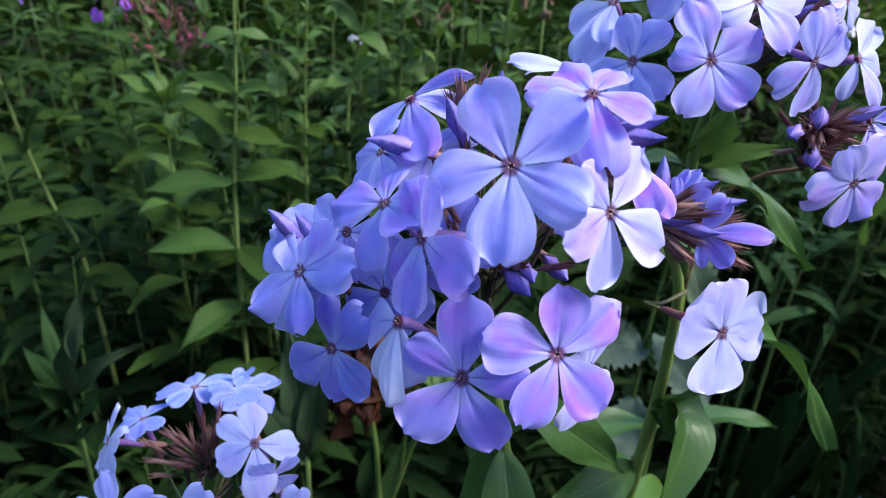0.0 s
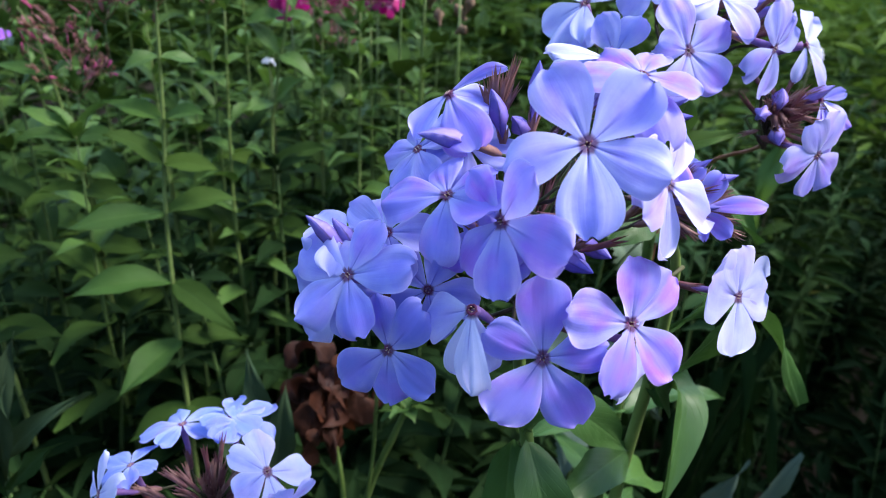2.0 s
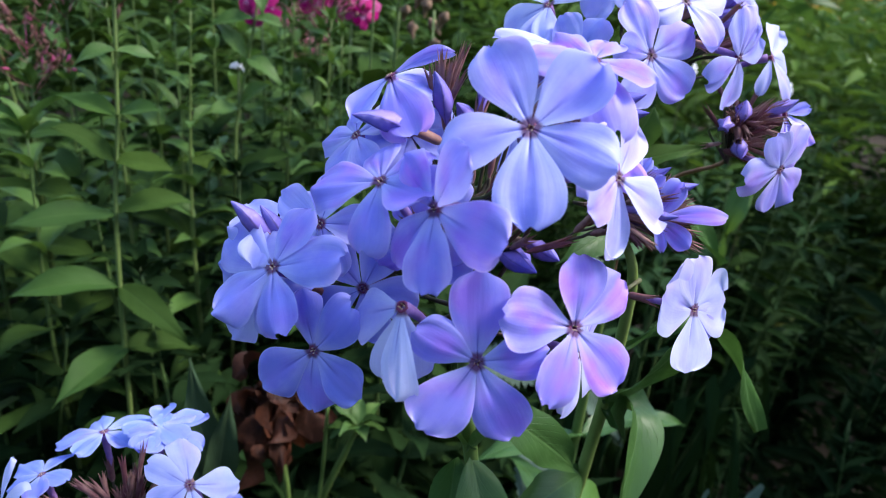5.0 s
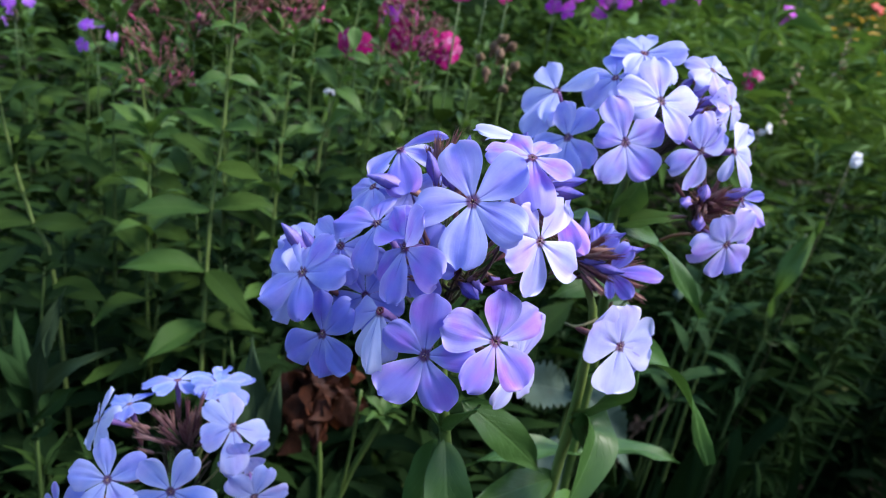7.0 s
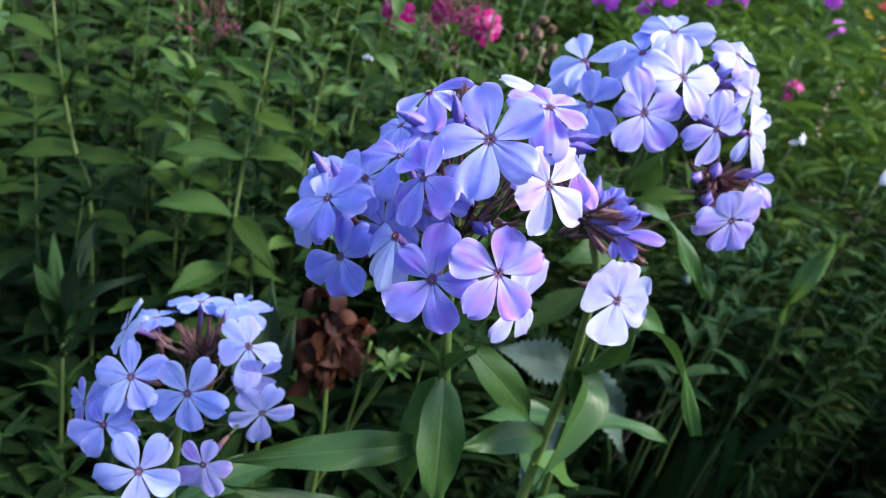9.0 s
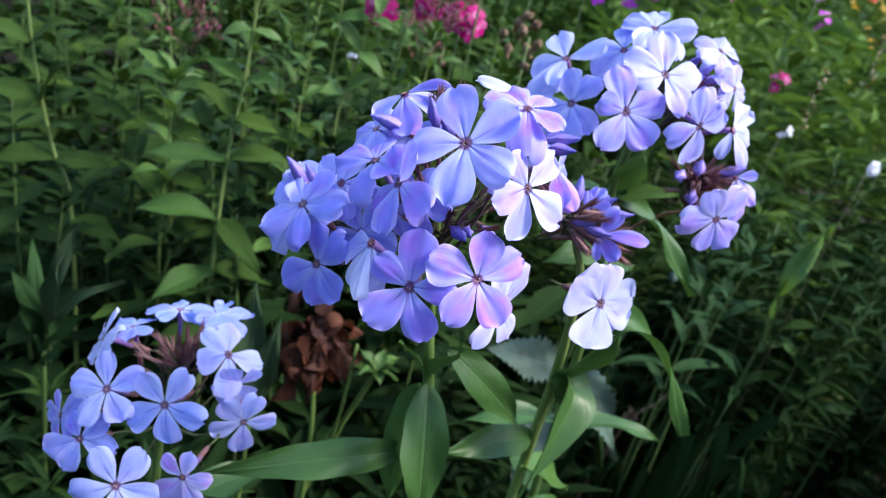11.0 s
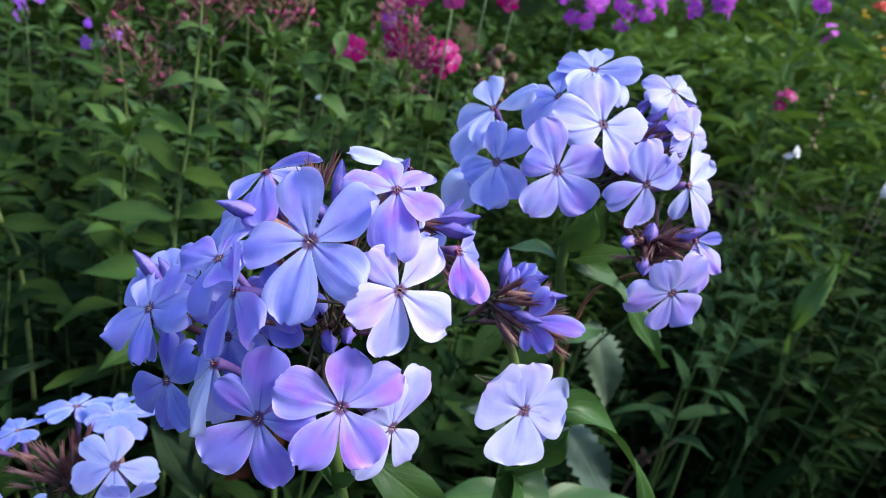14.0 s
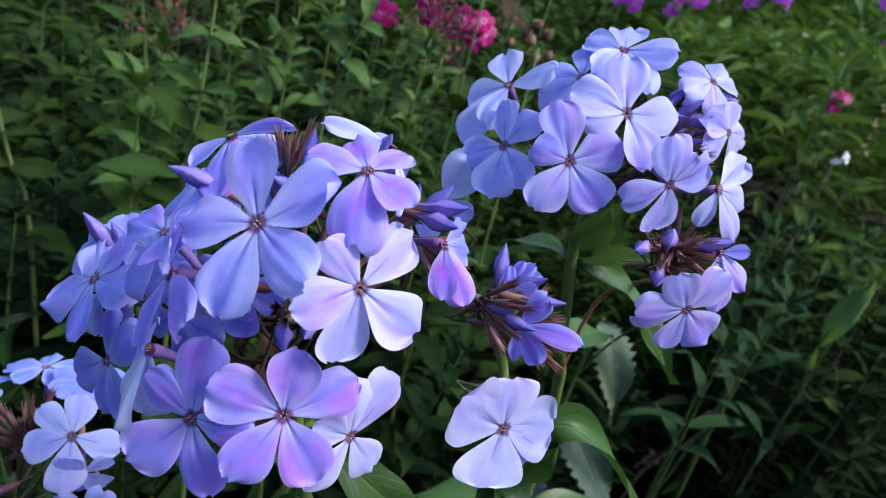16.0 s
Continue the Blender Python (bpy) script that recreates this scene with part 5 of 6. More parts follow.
flower_cluster("magenta_phlox", MAG, (0.0137, 0.665, 0.9480), 0.022, 7, 0.0125, PETAL_MAGENTA, 307, 0.4, 0.02)
flower_cluster("magenta_phlox", MAG, (-0.0671, 0.645, 0.9440), 0.014, 4, 0.0120, PETAL_MAGENTA, 308, 0.2, 0.02)
flower_cluster("magenta_phlox", MAG, (0.0830, 0.705, 1.0300), 0.022, 5, 0.0130, PETAL_MAGENTA, 304, 0.6, 0.05)
flower_cluster("magenta_phlox", "deep rose phlox head, half faded, behind the spent stems", (-0.190, 0.700, 1.020), 0.035, 9, 0.012, PETAL_MAGENTA, 305, 0.6, 0.05)
flower_cluster("violet_phlox", "small violet flowers among magenta phlox heads", (-0.0460, 0.672, 0.9770), 0.018, 4, 0.0085, PETAL_PURPLE, 309, 0.1, 0.05)
flower_cluster("magenta_phlox", MAG, (-0.0200, 0.668, 0.9800), 0.024, 6, 0.0125, PETAL_MAGENTA, 310, 0.3, 0.06)
PUR = "purple-pink phlox head of many small flowers"
flower_cluster("purple_phlox", PUR, (0.190, 1.000, 1.030), 0.045, 15, 0.0130, PETAL_PURPLE, 311, 0.25, 0.04)
flower_cluster("purple_phlox", PUR, (0.275, 1.000, 1.042), 0.042, 13, 0.0130, PETAL_PURPLE, 312, 0.3, 0.05)
flower_cluster("purple_phlox", PUR, (0.376, 1.020, 1.072), 0.040, 11, 0.0130, PETAL_PURPLE, 313, 0.3, 0.05)
VIO = "violet phlox head half hidden among green leaves"
flower_cluster("violet_phlox", VIO, (-0.395, 0.800, 0.880), 0.026, 5, 0.0085, PETAL_VIOLET, 314, 0.0, 0.05)
flower_cluster("violet_phlox", VIO, (-0.520, 0.850, 0.895), 0.026, 6, 0.0085, PETAL_VIOLET, 315, 0.0, 0.05)
flower_cluster("violet_phlox", VIO, (-0.560, 0.800, 1.000), 0.035, 6, 0.0085, PETAL_VIOLET, 316, 0.1, 0.05)
ROSE = "small rose-pink flower head in the far bed"
flower_cluster("rose_flower", ROSE, (0.5700, 1.100, 0.9480), 0.014, 4, 0.011, PETAL_MAGENTA, 317, 0.5, 0.02)
flower_cluster("rose_flower", ROSE, (0.7400, 1.400, 1.0698), 0.018, 4, 0.013, PETAL_PURPLE, 318, 0.9, 0.10)
flower_cluster("rose_flower", "small purple-magenta flower head in the far bed", (0.6246, 1.200, 1.1054), 0.012, 3, 0.012, PETAL_PURPLE, 319, 0.9, 0.0)
RED = "bright orange-red flower head in the sunlit far bed"
flower_cluster("red_flower", RED, (1.0464, 1.800, 1.1634), 0.014, 5, 0.011, PETAL_RED, 331, 0.3, 0.0)
flower_cluster("red_flower", RED, (1.1817, 1.800, 1.1277), 0.020, 7, 0.013, PETAL_RED, 332, 0.3, 0.0)
WHT = "small white flower on a thin dark stem"
flower_cluster("white_flower", WHT, (0.560, 0.755, 0.893), 0.007, 3, 0.0085, PETAL_WHITE, 321, 0.0, 0.3)
flower_cluster("white_flower", WHT, (0.512, 0.905, 0.893), 0.010, 2, 0.0085, PETAL_WHITE, 322, 0.0, 0.3)
flower_cluster("white_flower", "two small greyish white buds among green leaves", (-0.0880, 0.640, 0.8880), 0.006, 2, 0.0045, PETAL_WHITE, 323, 0.0, 0.1)


# ---- fine-leaved plants to the side ----
def fine_plant(x, y, height, rng, size=0.034, ratio=0.2, material=None, label="dark bushy plant with small narrow leaves", gap=0.050):
    root = thing("leafy_plant", (x, y, 0), label, "plant", "bushy plants")
    lines, places, ways, sizes = [], [], [], []
    for k in range(5):
        a = rng.uniform(0, 2 * math.pi)
        r = rng.uniform(0.03, 0.10)
        h = height * rng.uniform(0.75, 1.0)
        line = smooth_line([(0, 0, 0), (r * 0.5 * math.cos(a), r * 0.5 * math.sin(a), h * 0.5), (r * math.cos(a), r * math.sin(a), h)], 18)
        lines.append((line, [0.0022, 0.0010]))
        z = 0.30
        while z < 1.0:
            p = np.array([np.interp(z, np.linspace(0, 1, 18), line[:, c]) for c in range(3)])
            t0 = rng.uniform(0, 6.28)
            for j in range(4):
                b = t0 + 2 * math.pi * j / 4
                places.append(p)
                ways.append((math.cos(b), math.sin(b), rng.uniform(0.0, 0.7) + (0.5 if gap > 0.06 else 0.0)))
                sizes.append(size * rng.uniform(0.7, 1.25) * (1.0 if z < 0.85 else 0.75))
            z += gap * rng.uniform(0.8, 1.2) * 0.6 / height
    for line, radii in lines:
        v, f = tube_data(line, radii, 5)
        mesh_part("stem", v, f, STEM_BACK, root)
    leaf_cloud("foliage", np.array(places), np.array(ways), np.array(sizes), ratio, material or LEAF_FINE, root, rng)
    return root


rng = np.random.default_rng(41)
for i in range(46):
    y = rng.uniform(0.50, 1.7)
    x = rng.uniform(0.24, 0.55 + 0.75 * y)
    if (y < 0.82 and i % 3) or (y < 1.1 and i % 3 == 2):
        continue
    # nearer plants wear the darkened leaf: their shade is coloured, not cast
    if y < 0.85:
        fine_plant(x, y, rng.uniform(0.46, 0.64), rng, rng.uniform(0.050, 0.075), rng.uniform(0.18, 0.28), LEAF_SHADE, "leafy plant with lance-shaped leaves, darkened in place of shade", 0.085)
        continue
    fine_plant(x, y, rng.uniform(0.48, 0.64) + 0.20 * max(0.0, y - 0.6), rng, rng.uniform(0.036, 0.075), rng.uniform(0.15, 0.36), LEAF_SHADE if y < 1.1 else (LEAF_BACK, LEAF_FAR, LEAF_FAR)[int(rng.integers(3))])
for x, y, top, size in ((0.359, 0.60, 0.80, 0.085), (0.585, 0.745, 0.745, 0.075), (0.635, 0.75, 0.705, 0.080), 
                         (0.653, 0.80, 0.79, 0.085), (0.470, 0.80, 0.82, 0.090), (0.520, 0.75, 0.66, 0.080), (0.325, 0.55, 0.76, 0.090), (0.665, 0.76, 0.66, 0.075),
                         (0.425, 0.74, 0.75, 0.090), (0.545, 0.85, 0.82, 0.085), (0.720, 0.86, 0.80, 0.090), (0.400, 0.72, 0.83, 0.085), (0.770, 0.84, 0.72, 0.090), (0.610, 0.90, 0.86, 0.080)):
    # leafy stems whose lance-shaped leaves can be told apart
    tall_phlox(x, y, top, rng, (float(rng.normal(0, 0.012)), -0.01), size, max(0.25, top - 0.13), "leaf", SIDE_LEAVES, 0.036, None, "bushy stem with narrow blue-green lance-shaped leaves")
for x, y, h in ((0.585, 0.78, 0.83), (0.50, 0.88, 0.78), (0.66, 0.86, 0.84), (0.74, 0.97, 0.88), (0.42, 0.98, 0.80)):
    fine_plant(x, y, h, rng, 0.058, 0.19, LEAF_FINE, "dark green plant with whorls of narrow leaves", 0.055)
for i in range(16):
    fine_plant(rng.uniform(-0.10, 0.40), rng.uniform(0.85, 1.7), rng.uniform(0.72, 0.86), rng, 0.05, 0.2, LEAF_BACK, "green bushy plant with narrow leaves")


# ---- undergrowth and distance ----
def scatter(n, x0, x1, y0, y1, z0, z1, rng, rise=(0.0, 0.8)):
    p = np.column_stack([rng.uniform(x0, x1, n), rng.uniform(y0, y1, n), rng.uniform(z0, z1, n)])
    a = rng.uniform(0, 2 * math.pi, n)
    w = np.column_stack([np.cos(a), np.sin(a), rng.uniform(rise[0], rise[1], n)])
    return p, w


rng = np.random.default_rng(51)
# undergrowth near the stems has shade put into its leaf colour
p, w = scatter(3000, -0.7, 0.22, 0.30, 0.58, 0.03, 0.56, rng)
ob = leaf_cloud("undergrowth", p, w, rng.uniform(0.05, 0.09, len(p)), 0.22, LEAF_SHADE, None, rng)
tagged(ob, "dense leaves low behind the phlox, coloured dark as shade", "foliage")
# a darker leaf green than the stems above, in place of low shade
p, w = scatter(8000, -1.3, 0.18, 0.52, 2.2, 0.05, 0.68, rng)
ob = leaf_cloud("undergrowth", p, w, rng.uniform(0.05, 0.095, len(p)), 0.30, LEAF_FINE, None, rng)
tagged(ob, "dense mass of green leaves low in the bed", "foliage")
# the same shade colour under the right-hand plants
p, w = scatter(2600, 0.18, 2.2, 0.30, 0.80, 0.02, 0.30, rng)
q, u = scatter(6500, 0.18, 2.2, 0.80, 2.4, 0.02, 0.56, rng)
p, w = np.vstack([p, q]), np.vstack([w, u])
ob = leaf_cloud("undergrowth", p, w, rng.uniform(0.05, 0.11, len(p)), 0.20, LEAF_SHADE, None, rng)
tagged(ob, "dense mass of narrow leaves low in the bed, darkened for shade", "foliage")
# and at the foot of the front plants, shade again by colour
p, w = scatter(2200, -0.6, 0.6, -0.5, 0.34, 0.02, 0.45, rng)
ob = leaf_cloud("undergrowth", p, w, rng.uniform(0.04, 0.08, len(p)), 0.22, LEAF_SHADE, None, rng)
tagged(ob, "low leaves round the foot of the phlox, shade in their colour", "foliage")


def bank(name, label, n, x0, x1, y0, y1, top, size, ratio, material, rng):
    """A bed of foliage whose upper face rises and falls."""
    x, y = rng.uniform(x0, x1, n), rng.uniform(y0, y1, n)
    lumps = np.array([noise.noise(Vector((a * 1.7, b * 1.7, 3.0))) for a, b in zip(x, y)])
    # ragged outline instead of straight borders
    edge = np.minimum(np.minimum(x - x0, x1 - x), np.minimum(y - y0, y1 - y))
    keep = edge > 0.22 * (1 + lumps) * rng.uniform(0.2, 1.4, n) * min(1.0, 0.5 * (y1 - y0))
    clump = np.array([noise.noise(Vector((a * 6.5, b * 6.5, 9.0))) for a, b in zip(x, y)])
    keep &= clump > rng.uniform(-0.75, 0.15, n)
    x, y, lumps, clump = x[keep], y[keep], lumps[keep], clump[keep]
    n = len(x)
    z = (top + 0.18 * lumps + 0.07 * clump) * rng.uniform(0.45, 1.0, n) ** 0.5
    a = rng.uniform(0, 2 * math.pi, n)
    w = np.column_stack([np.cos(a), np.sin(a), rng.uniform(-0.2, 0.9, n)])
    ob = leaf_cloud(name, np.column_stack([x, y, z]), w, rng.uniform(0.6, 1.25, n) * (1 + 0.5 * clump) * size, ratio, material, None, rng)
    return tagged(ob, label, "foliage")


# unseen growth at the right, added to block sun from the low plants
bank("side_bed", "unseen tall leafy bed, added to keep sun off low plants", 6000, 1.05, 1.7, -0.7, 0.95, 1.25, 0.085, 0.3, LEAF_BACK, rng)
# out of view at the left, added to dim skylight on the plants behind
bank("near_bed", "unseen leafy bed, added to hold skylight off the left plants", 5200, -1.5, -0.46, -0.9, 0.36, 0.98, 0.085, 0.3, LEAF_BACK, rng)
bank("far_bed", "green garden bed further back", 15000, -2.8, 1.2, 1.5, 3.6, 0.90, 0.085, 0.30, LEAF_BACK, rng)
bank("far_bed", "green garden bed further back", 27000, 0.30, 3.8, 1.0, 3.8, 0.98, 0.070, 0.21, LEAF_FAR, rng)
# sunlight on the far growth is put in as yellow-green leaves
bank("far_bed", "far bed with sunlight painted as yellow-green leaf colour", 5000, 2.2, 5.5, 3.0, 5.0, 1.35, 0.07, 0.40, LEAF_YELLOW, rng)
bank("far_bed", "small yellow and orange leaves in the far bed", 420, 1.32, 2.5, 2.15, 2.75, 1.24, 0.032, 0.5, LEAF_ORANGE, rng)
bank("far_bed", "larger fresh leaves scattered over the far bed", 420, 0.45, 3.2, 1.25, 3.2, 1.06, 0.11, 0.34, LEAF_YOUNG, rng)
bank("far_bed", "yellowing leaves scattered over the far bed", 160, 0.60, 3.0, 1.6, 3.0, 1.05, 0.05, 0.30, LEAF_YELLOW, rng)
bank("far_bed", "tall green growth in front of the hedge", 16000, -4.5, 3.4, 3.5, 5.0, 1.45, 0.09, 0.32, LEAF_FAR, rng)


def hedge(x0, x1, y0, y1, top, n, rng):
    """A hedge: a lumpy inner mass and leaves all over it."""
    root = thing("hedge", ((x0 + x1) / 2, (y0 + y1) / 2, 0), "dense green hedge that closes the garden, added where unseen", "hedge")
    across = (x1 - x0) >= (y1 - y0)
    length, depth = (x1 - x0, y1 - y0) if across else (y1 - y0, x1 - x0)
    verts, faces = [], []
    nl, nr = 40, 9
    for i in range(nl):
        a = length * (i / (nl - 1) - 0.5)
        for k in range(nr):
            w = math.pi * k / (nr - 1)
            lump = 1 + 0.16 * noise.noise(Vector((a * 1.3, k * 0.8, x0)))
            b, c = -0.5 * depth * math.cos(w) * lump * 0.9, top * 0.93 * lump * math.sin(w) ** 0.35 if 0 < k < nr - 1 else 0.0
            verts.append((a, b, c) if across else (b, a, c))
    for i in range(nl - 1):
        for k in range(nr - 1):
            q = i * nr + k
            faces.append((q, q + 1, q + nr + 1, q + nr))
    mesh_part("inner_growth", verts, faces, HEDGE, root, uvs=[(0.3, 0.5)] * len(verts))
    pick = rng.integers(len(faces), size=n)
    va = np.array(verts)
    fa = np.array(faces)[pick]
    s, t = rng.uniform(0, 1, (n, 1)), rng.uniform(0, 1, (n, 1))
    p = (va[fa[:, 0]] * (1 - s) + va[fa[:, 1]] * s) * (1 - t) + (va[fa[:, 3]] * (1 - s) + va[fa[:, 2]] * s) * t
    out = p * np.array((0 if across else 1, 1 if across else 0, 0.25))
    w = out / (np.linalg.norm(out, axis=1, keepdims=True) + 1e-6) + rng.normal(0, 0.5, (n, 3))
    leaf_cloud("foliage", p, w, rng.uniform(0.08, 0.2, n), 0.45, HEDGE, root, rng)


hedge(-8, 8, 5.2, 6.6, 2.6, 14000, rng)
hedge(-8.6, -7.2, -2.6, 5.2, 2.4, 5000, rng)
hedge(7.2, 8.6, -2.6, 5.2, 2.4, 5000, rng)
# unseen hedge behind the camera, set close to block low frontal light
hedge(-8, 8, -3.9, -2.5, 2.5, 6000, rng)


# ---- withered and odd leaves in the bed ----
rng = np.random.default_rng(61)
withered = thing("withered_leaves", (-0.040, 0.362, 0.0), "crumpled rust-brown withered leaves on a yellowish stalk", "dead leaves")
stem(withered, [(-0.040, 0.362, 0.0), (-0.030, 0.362, 0.50), (-0.0327, 0.360, 0.6376), (-0.040, 0.360, 0.700)], [0.0026, 0.0022, 0.0017], STEM, n=14, sides=7)
for i in range(26):
    a = rng.uniform(0, 6.28)
    b = np.array((-0.043, 0.360, 0.730)) + np.clip(rng.normal(0, 0.009, 3), -0.014, 0.014)
    e = b + np.array((0.026 * math.cos(a), 0.018 * math.sin(a), rng.uniform(-0.048, 0.004)))
    leaf(withered, b, e, rng.uniform(0.007, 0.015), WITHERED, sag=rng.uniform(-0.4, 0.6), fold=rng.uniform(-0.9, 1.2), wave=0.24, seed=500 + i, rows=14, cols=9)

bract = thing("bud_stalk", (-0.04, 0.38, 0.0), "slanting green stalk topped by ragged yellow-green bracts", "plant")
stem(bract, [(-0.04, 0.38, 0.0), (-0.045, 0.375, 0.45), (-0.0161, 0.360, 0.6246), (0.0020, 0.338, 0.705), (0.0077, 0.330, 0.728)], [0.0026, 0.0024, 0.0019], STEM, n=18, sides=7)
stem(bract, [(-0.0161, 0.360, 0.6246), (-0.012, 0.345, 0.68), (-0.010, 0.335, 0.745)], [0.0014, 0.0011], STEM, "branch", 7, 10)
for i in range(10):
    a = 6.28 * i / 10 + rng.uniform(-0.3, 0.3)
    b = np.array((0.0077, 0.330, 0.730))
    e = b + np.array((math.cos(a), math.sin(a) * 0.8, rng.uniform(-0.4, 0.7))) * rng.uniform(0.014, 0.024)
    leaf(bract, b, e, 0.009, LEAF_YOUNG if i % 3 else LEAF_BACK, sag=0.1, fold=0.4, wave=0.06, seed=520 + i, rows=8, cols=5)

poppy = thing("poppy_plant", (0.178, 0.445, 0.0), "grey-green poppy with toothed waxy leaves and a nodding bud", "plant")
stem(poppy, [(0.178, 0.445, 0.0), (0.176, 0.443, 0.5), (0.172, 0.440, 0.70), (0.1750, 0.438, 0.803)], [0.0028, 0.0022, 0.0016, 0.0010], STEM_BACK, n=16, sides=7)
leaf(poppy, (0.1745, 0.437, 0.800), (0.2090, 0.428, 0.7180), 0.028, LEAF_GREY, mids=[(0.1840, 0.424, 0.7900), (0.1960, 0.420, 0.7600)], up=(0.3, -0.85, 0.3), teeth=0.16, wave=0.05, rows=46, seed=541)
leaf(poppy, (0.1750, 0.440, 0.714), (0.2450, 0.428, 0.6220), 0.031, LEAF_GREY, mids=[(0.1960, 0.424, 0.6930), (0.2220, 0.422, 0.6600)], up=(0.3, -0.85, 0.4), teeth=0.14, wave=0.05, rows=46, seed=542)
leaf(poppy, (0.1740, 0.440, 0.700), (0.0920, 0.425, 0.7120), 0.036, LEAF_GREY, up=(0.0, -0.75, 0.65), sag=0.06, teeth=0.14, wave=0.05, rows=46, seed=543)
leaf(poppy, (0.1750, 0.442, 0.650), (0.1500, 0.400, 0.5900), 0.034, LEAF_GREY, up=(-0.2, -0.8, 0.4), sag=0.06, teeth=0.14, wave=0.05, rows=40, seed=544)
leaf(poppy, (0.1900, 0.300, 0.6300), (0.2170, 0.280, 0.7120), 0.022, LEAF_GREY, up=(0.0, -0.95, 0.1), sag=0.03, teeth=0.1, rows=19, seed=545)
leaf(poppy, (0.2300, 0.310, 0.6000), (0.2742, 0.300, 0.6930), 0.024, LEAF_GREY, up=(0.0, -0.95, 0.1), sag=0.03, teeth=0.1, rows=19, seed=546)
hook = (0.1726, 0.33, 0.8704), (0.1826, 0.33, 0.8567)
stem(poppy, [(0.1745, 0.440, 0.750), (0.1690, 0.385, 0.810), (0.1690, 0.345, 0.850), hook[0], hook[1]], [0.0010, 0.0007], STEM_BACK, "bud_stalk", 6, 18)
v, f = bud_data(0.012, 0.0030, rng)
b = mesh_part("bud", v, f, LEAF_GREY, poppy, "closed grey-green nodding bud", uvs=[(0.3, 0.4)] * len(v))
b.matrix_basis = frame_of(Vector(hook[1]) - poppy.location + Vector((0, 0, 0.003)), (0.1, -0.1, -1))

lance = thing("lance_plant", (-0.075, 0.335, 0.0), "upright blue-green lance-shaped leaf low in the bed", "plant")
stem(lance, [(-0.075, 0.335, 0.0), (-0.076, 0.332, 0.4), (-0.0767, 0.330, 0.690)], [0.0026, 0.0016], STEM, n=10, sides=7)
leaf(lance, (-0.0767, 0.330, 0.6850), (-0.0850, 0.328, 0.7800), 0.022, LEAF_GREY_GREEN, up=(0.2, -0.95, 0.0), sag=0.03, seed=551)
leaf(lance, (-0.0767, 0.330, 0.6750), (-0.0640, 0.325, 0.7600), 0.019, LEAF_GREY_GREEN, up=(0.2, -0.95, 0.0), sag=0.03, seed=552)
leaf(lance, (-0.0767, 0.330, 0.6650), (-0.1080, 0.315, 0.7450), 0.018, LEAF_GREY_GREEN, up=(0.0, -0.6, 0.7), sag=0.08, seed=553)

# ---- odd stalks to the side ----
dry = thing("dry_seed_stalk", (0.36, 0.80, 0.0), "bent dry stalk with two curled seed heads", "plant")
stem(dry, [(0.36, 0.80, 0.0), (0.40, 0.80, 0.30), (0.4196, 0.80, 0.4139), (0.4600, 0.815, 0.4500), (0.4920, 0.83, 0.4985)], [0.0030, 0.0022], HUSK, n=18, sides=7)
for c in ((0.4196, 0.80, 0.4139), (0.4920, 0.83, 0.4985)):
    for i in range(6):
        b = np.array(c)
        e = b + np.clip(rng.normal(0, 0.012, 3), -0.016, 0.016)
        leaf(dry, b, e, 0.011, HUSK, sag=0.5, fold=0.8, wave=0.15, seed=560 + i, rows=9, cols=5)

twisted = thing("twisted_leaf_plant", (0.49, 0.72, 0.0), "long twisted pale green leaf with a curled tip", "plant")
stem(twisted, [(0.49, 0.72, 0.0), (0.50, 0.71, 0.5), (0.503, 0.705, 0.80)], [0.0020, 0.0011], STEM_BACK, n=12, sides=7)
leaf(twisted, (0.5070, 0.695, 0.8230), (0.4837, 0.685, 0.6914), 0.020, LEAF_YOUNG, mids=[(0.4960, 0.685, 0.7930), (0.4770, 0.680, 0.7450)], up=(-0.25, -0.95, 0.15), wave=0.12, seed=571, rows=27)
leaf(twisted, (0.5200, 0.695, 0.6560), (0.5450, 0.690, 0.6430), 0.012, LEAF_MID, up=(0, -0.8, 0.6), wave=0.06, seed=572, rows=11)
stem(twisted, [(0.4859, 0.700, 0.700), (0.4990, 0.700, 0.655), (0.5198, 0.700, 0.6461), (0.5320, 0.700, 0.668), (0.5180, 0.700, 0.695)], [0.0009, 0.0006], STEM_BACK, "tendril", 6, 20)
pale_leaf = thing("pale_leaf_plant", (0.66, 0.82, 0.0), "single yellowing leaf low among dark plants", "plant")
stem(pale_leaf, [(0.66, 0.82, 0.0), (0.665, 0.81, 0.525)], [0.0026, 0.0016], STEM, n=8, sides=7)
leaf(pale_leaf, (0.6650, 0.805, 0.5275), (0.7320, 0.795, 0.5520), 0.020, LEAF_YELLOW, up=(0, -0.8, 0.6), seed=573)
leaf(pale_leaf, (0.6650, 0.805, 0.5200), (0.7600, 0.800, 0.5150), 0.022, LEAF_MID, up=(0, -0.7, 0.7), seed=574)
capsules = thing("seed_capsule_stalk", (0.085, 0.62, 0.0), "thin stalk of dry brown seed capsules", "plant")
stem(capsules, [(0.085, 0.62, 0.0), (0.088, 0.61, 0.6), (0.080, 0.60, 0.955)], [0.0024, 0.0011], STEM, n=12, sides=6)
for i in range(9):
    v, f = bud_data(0.017, 0.0044, rng)
    c = mesh_part("seed_capsule", v, f, HUSK, capsules)
    c.matrix_basis = frame_of(Vector((0.072 + rng.normal(0, 0.010), 0.598 + rng.normal(0, 0.006), 0.925 + 0.005 * i)) - capsules.location, (rng.normal(0, 0.6), rng.normal(-0.3, 0.4), 0.8))

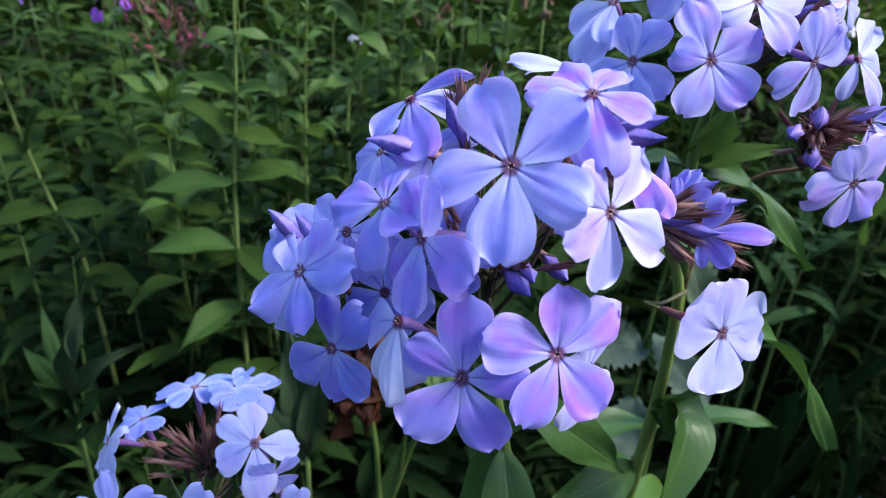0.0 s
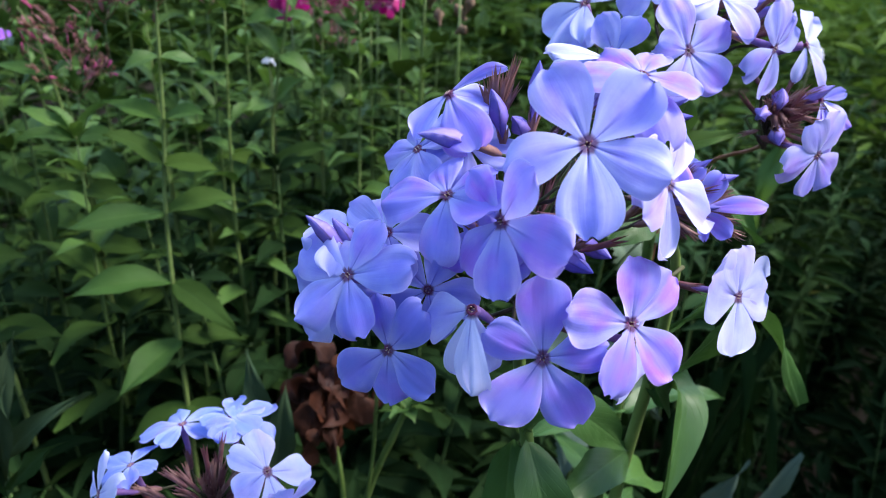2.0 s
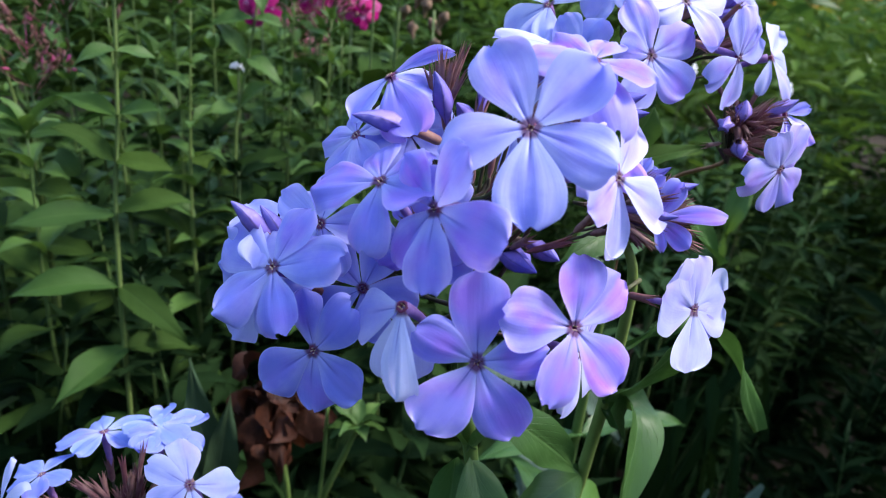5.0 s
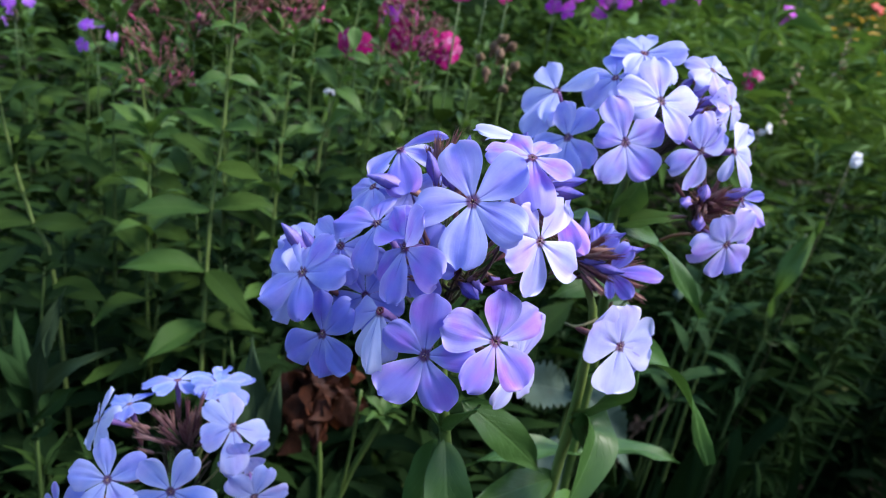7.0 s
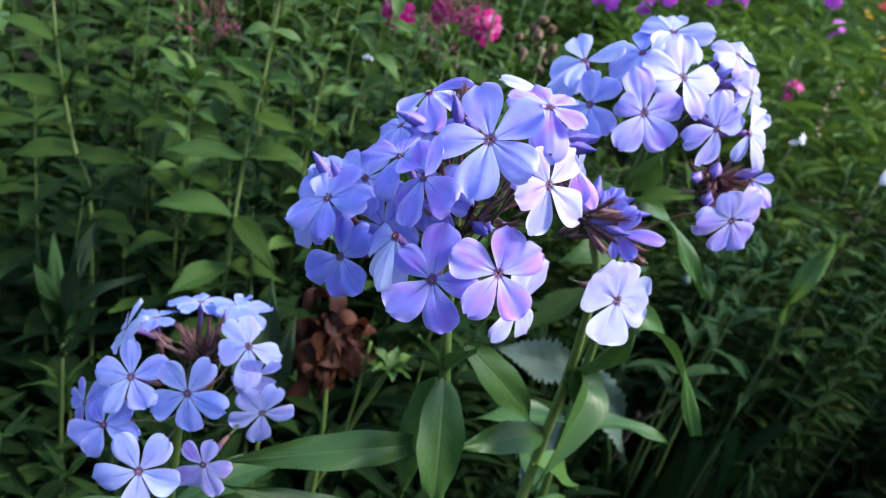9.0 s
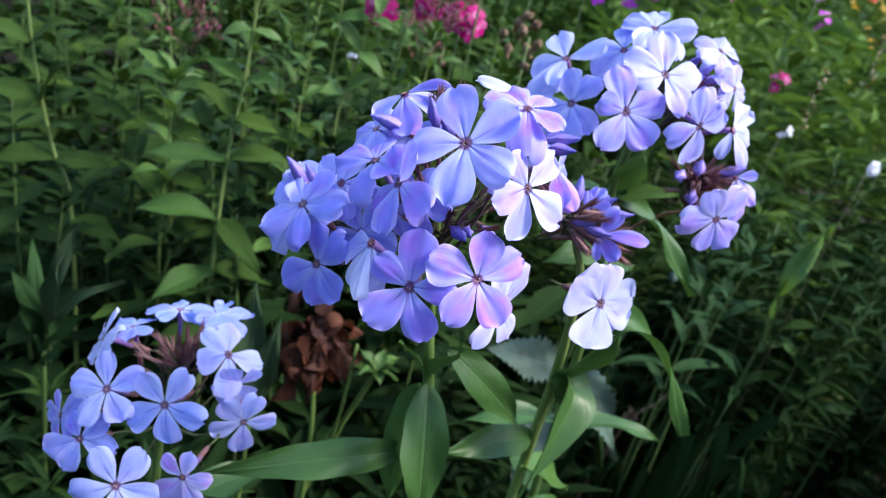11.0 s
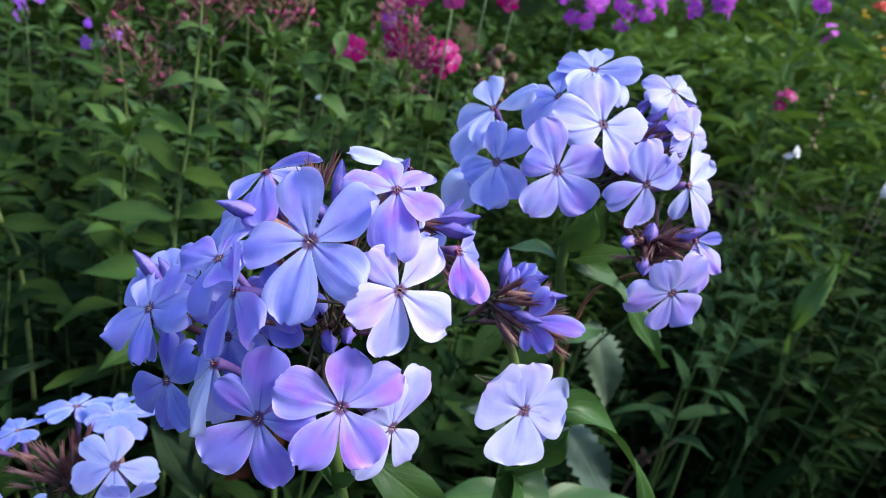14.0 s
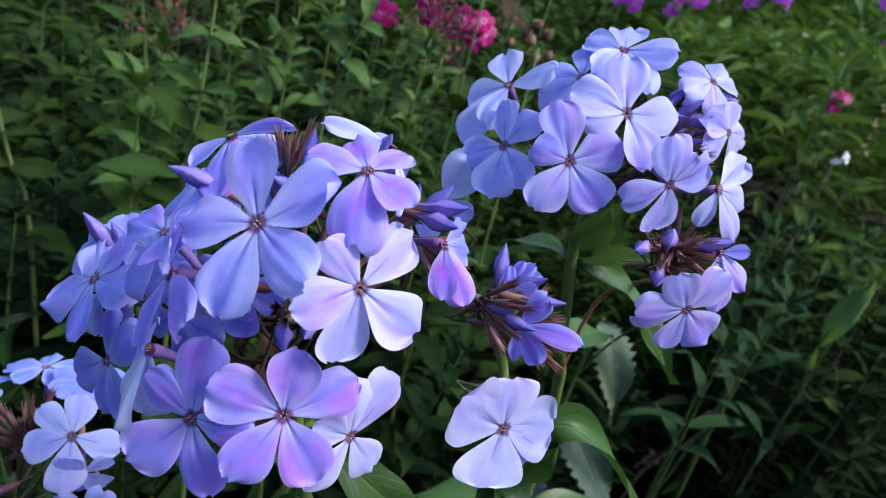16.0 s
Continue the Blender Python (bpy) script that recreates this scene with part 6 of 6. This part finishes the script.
blade_plant = thing("blade_plant", (0.47, 0.905, 0.0), "tall plant with a broad fresh green hanging leaf", "plant")
stem(blade_plant, [(0.47, 0.905, 0.0), (0.468, 0.902, 0.6), (0.455, 0.90, 1.05), (0.3984, 0.9, 1.1406)], [0.0022, 0.0016, 0.0012, 0.0010], STEM_BACK, n=18, sides=7)
leaf(blade_plant, (0.3984, 0.9, 1.1406), (0.4579, 0.9, 1.0492), 0.040, LEAF_YOUNG, up=(0.25, -0.8, 0.5), sag=0.05, seed=581, rows=13)
leaf(blade_plant, (0.3984, 0.9, 1.1406), (0.36, 0.92, 1.17), 0.036, LEAF_YOUNG, up=(0.0, -0.3, 1), sag=0.06, seed=582, rows=13)

willow = thing("willow_leaf_plant", (-0.2341, 0.345, 0.0), "low plant with narrow dull green willow-like leaves", "plant")
stem(willow, [(-0.2341, 0.345, 0.0), (-0.2341, 0.342, 0.4), (-0.2341, 0.34, 0.7081)], [0.0026, 0.0020, 0.0014], STEM_BACK, n=12, sides=7)
for k, tip in enumerate(((-0.2078, 0.34, 0.7919), (-0.164, 0.31, 0.7705), (-0.2503, 0.33, 0.7518), (-0.226, 0.3, 0.7449), (-0.1991, 0.3, 0.7839), (-0.1745, 0.29, 0.7541), (-0.2585, 0.37, 0.7578), (-0.183, 0.28, 0.7336))):
    leaf(willow, (-0.2341, 0.341, 0.7081 - 0.006 * k), tip, 0.012, LEAF_GREY_GREEN if k in (0, 1, 4) else LEAF_LANCE, up=(0.2, -0.6, 0.7), sag=0.12, seed=640 + k, rows=13)
for x, y, top, k in ((0.556, 0.95, 0.985, 0), (0.74, 1.15, 1.06, 2)):
    spike = thing("dry_spike", (x + 0.02, y, 0.0), "thin brown dried flower spike among green plants", "plant", "dry spikes")
    stem(spike, [(x + 0.02, y, 0.0), (x + 0.022, y, 0.5), (x, y, top)], [0.0016, 0.0012, 0.0007], STEM_BACK, n=14, sides=6)
    for i in range(16):
        z = top - 0.006 * i
        a = rng.uniform(0, 6.28)
        b = (x + 0.02 * (top - z) * 2, y, z)
        leaf(spike, b, (b[0] + 0.010 * math.cos(a), b[1] + 0.010 * math.sin(a), z + rng.uniform(-0.008, 0.008)), 0.006, WITHERED if i % 3 == 0 else STRAW, sag=0.3, fold=0.6, wave=0.1, seed=590 + i, rows=6, cols=4)

# the leaf colour carries the shade of this low corner
strap_plant = thing("strap_leaf_plant", (0.36, 0.58, 0.0), "plant with long arching strap-like leaves coloured dark as shade", "plant")
stem(strap_plant, [(0.36, 0.58, 0.0), (0.36, 0.58, 0.10), (0.36, 0.58, 0.22)], [0.004, 0.003], STEM_BACK, n=6, sides=7)
for i in range(11):
    a = -2.9 + 2.6 * i / 10 + rng.normal(0, 0.12)
    r, h = rng.uniform(0.06, 0.11), rng.uniform(0.50, 0.64)
    c, d = math.cos(a), math.sin(a)
    leaf(strap_plant, (0.36, 0.58, 0.18), (0.36 + 1.6 * r * c, 0.58 + 1.1 * r * d, h - 0.12), 0.016, LEAF_SHADE, mids=[(0.36 + 0.5 * r * c, 0.58 + 0.4 * r * d, 0.7 * h), (0.36 + 1.15 * r * c, 0.58 + 0.8 * r * d, h)], up=(c, d, 0.6), wave=0.02, seed=620 + i, rows=17, cols=5)
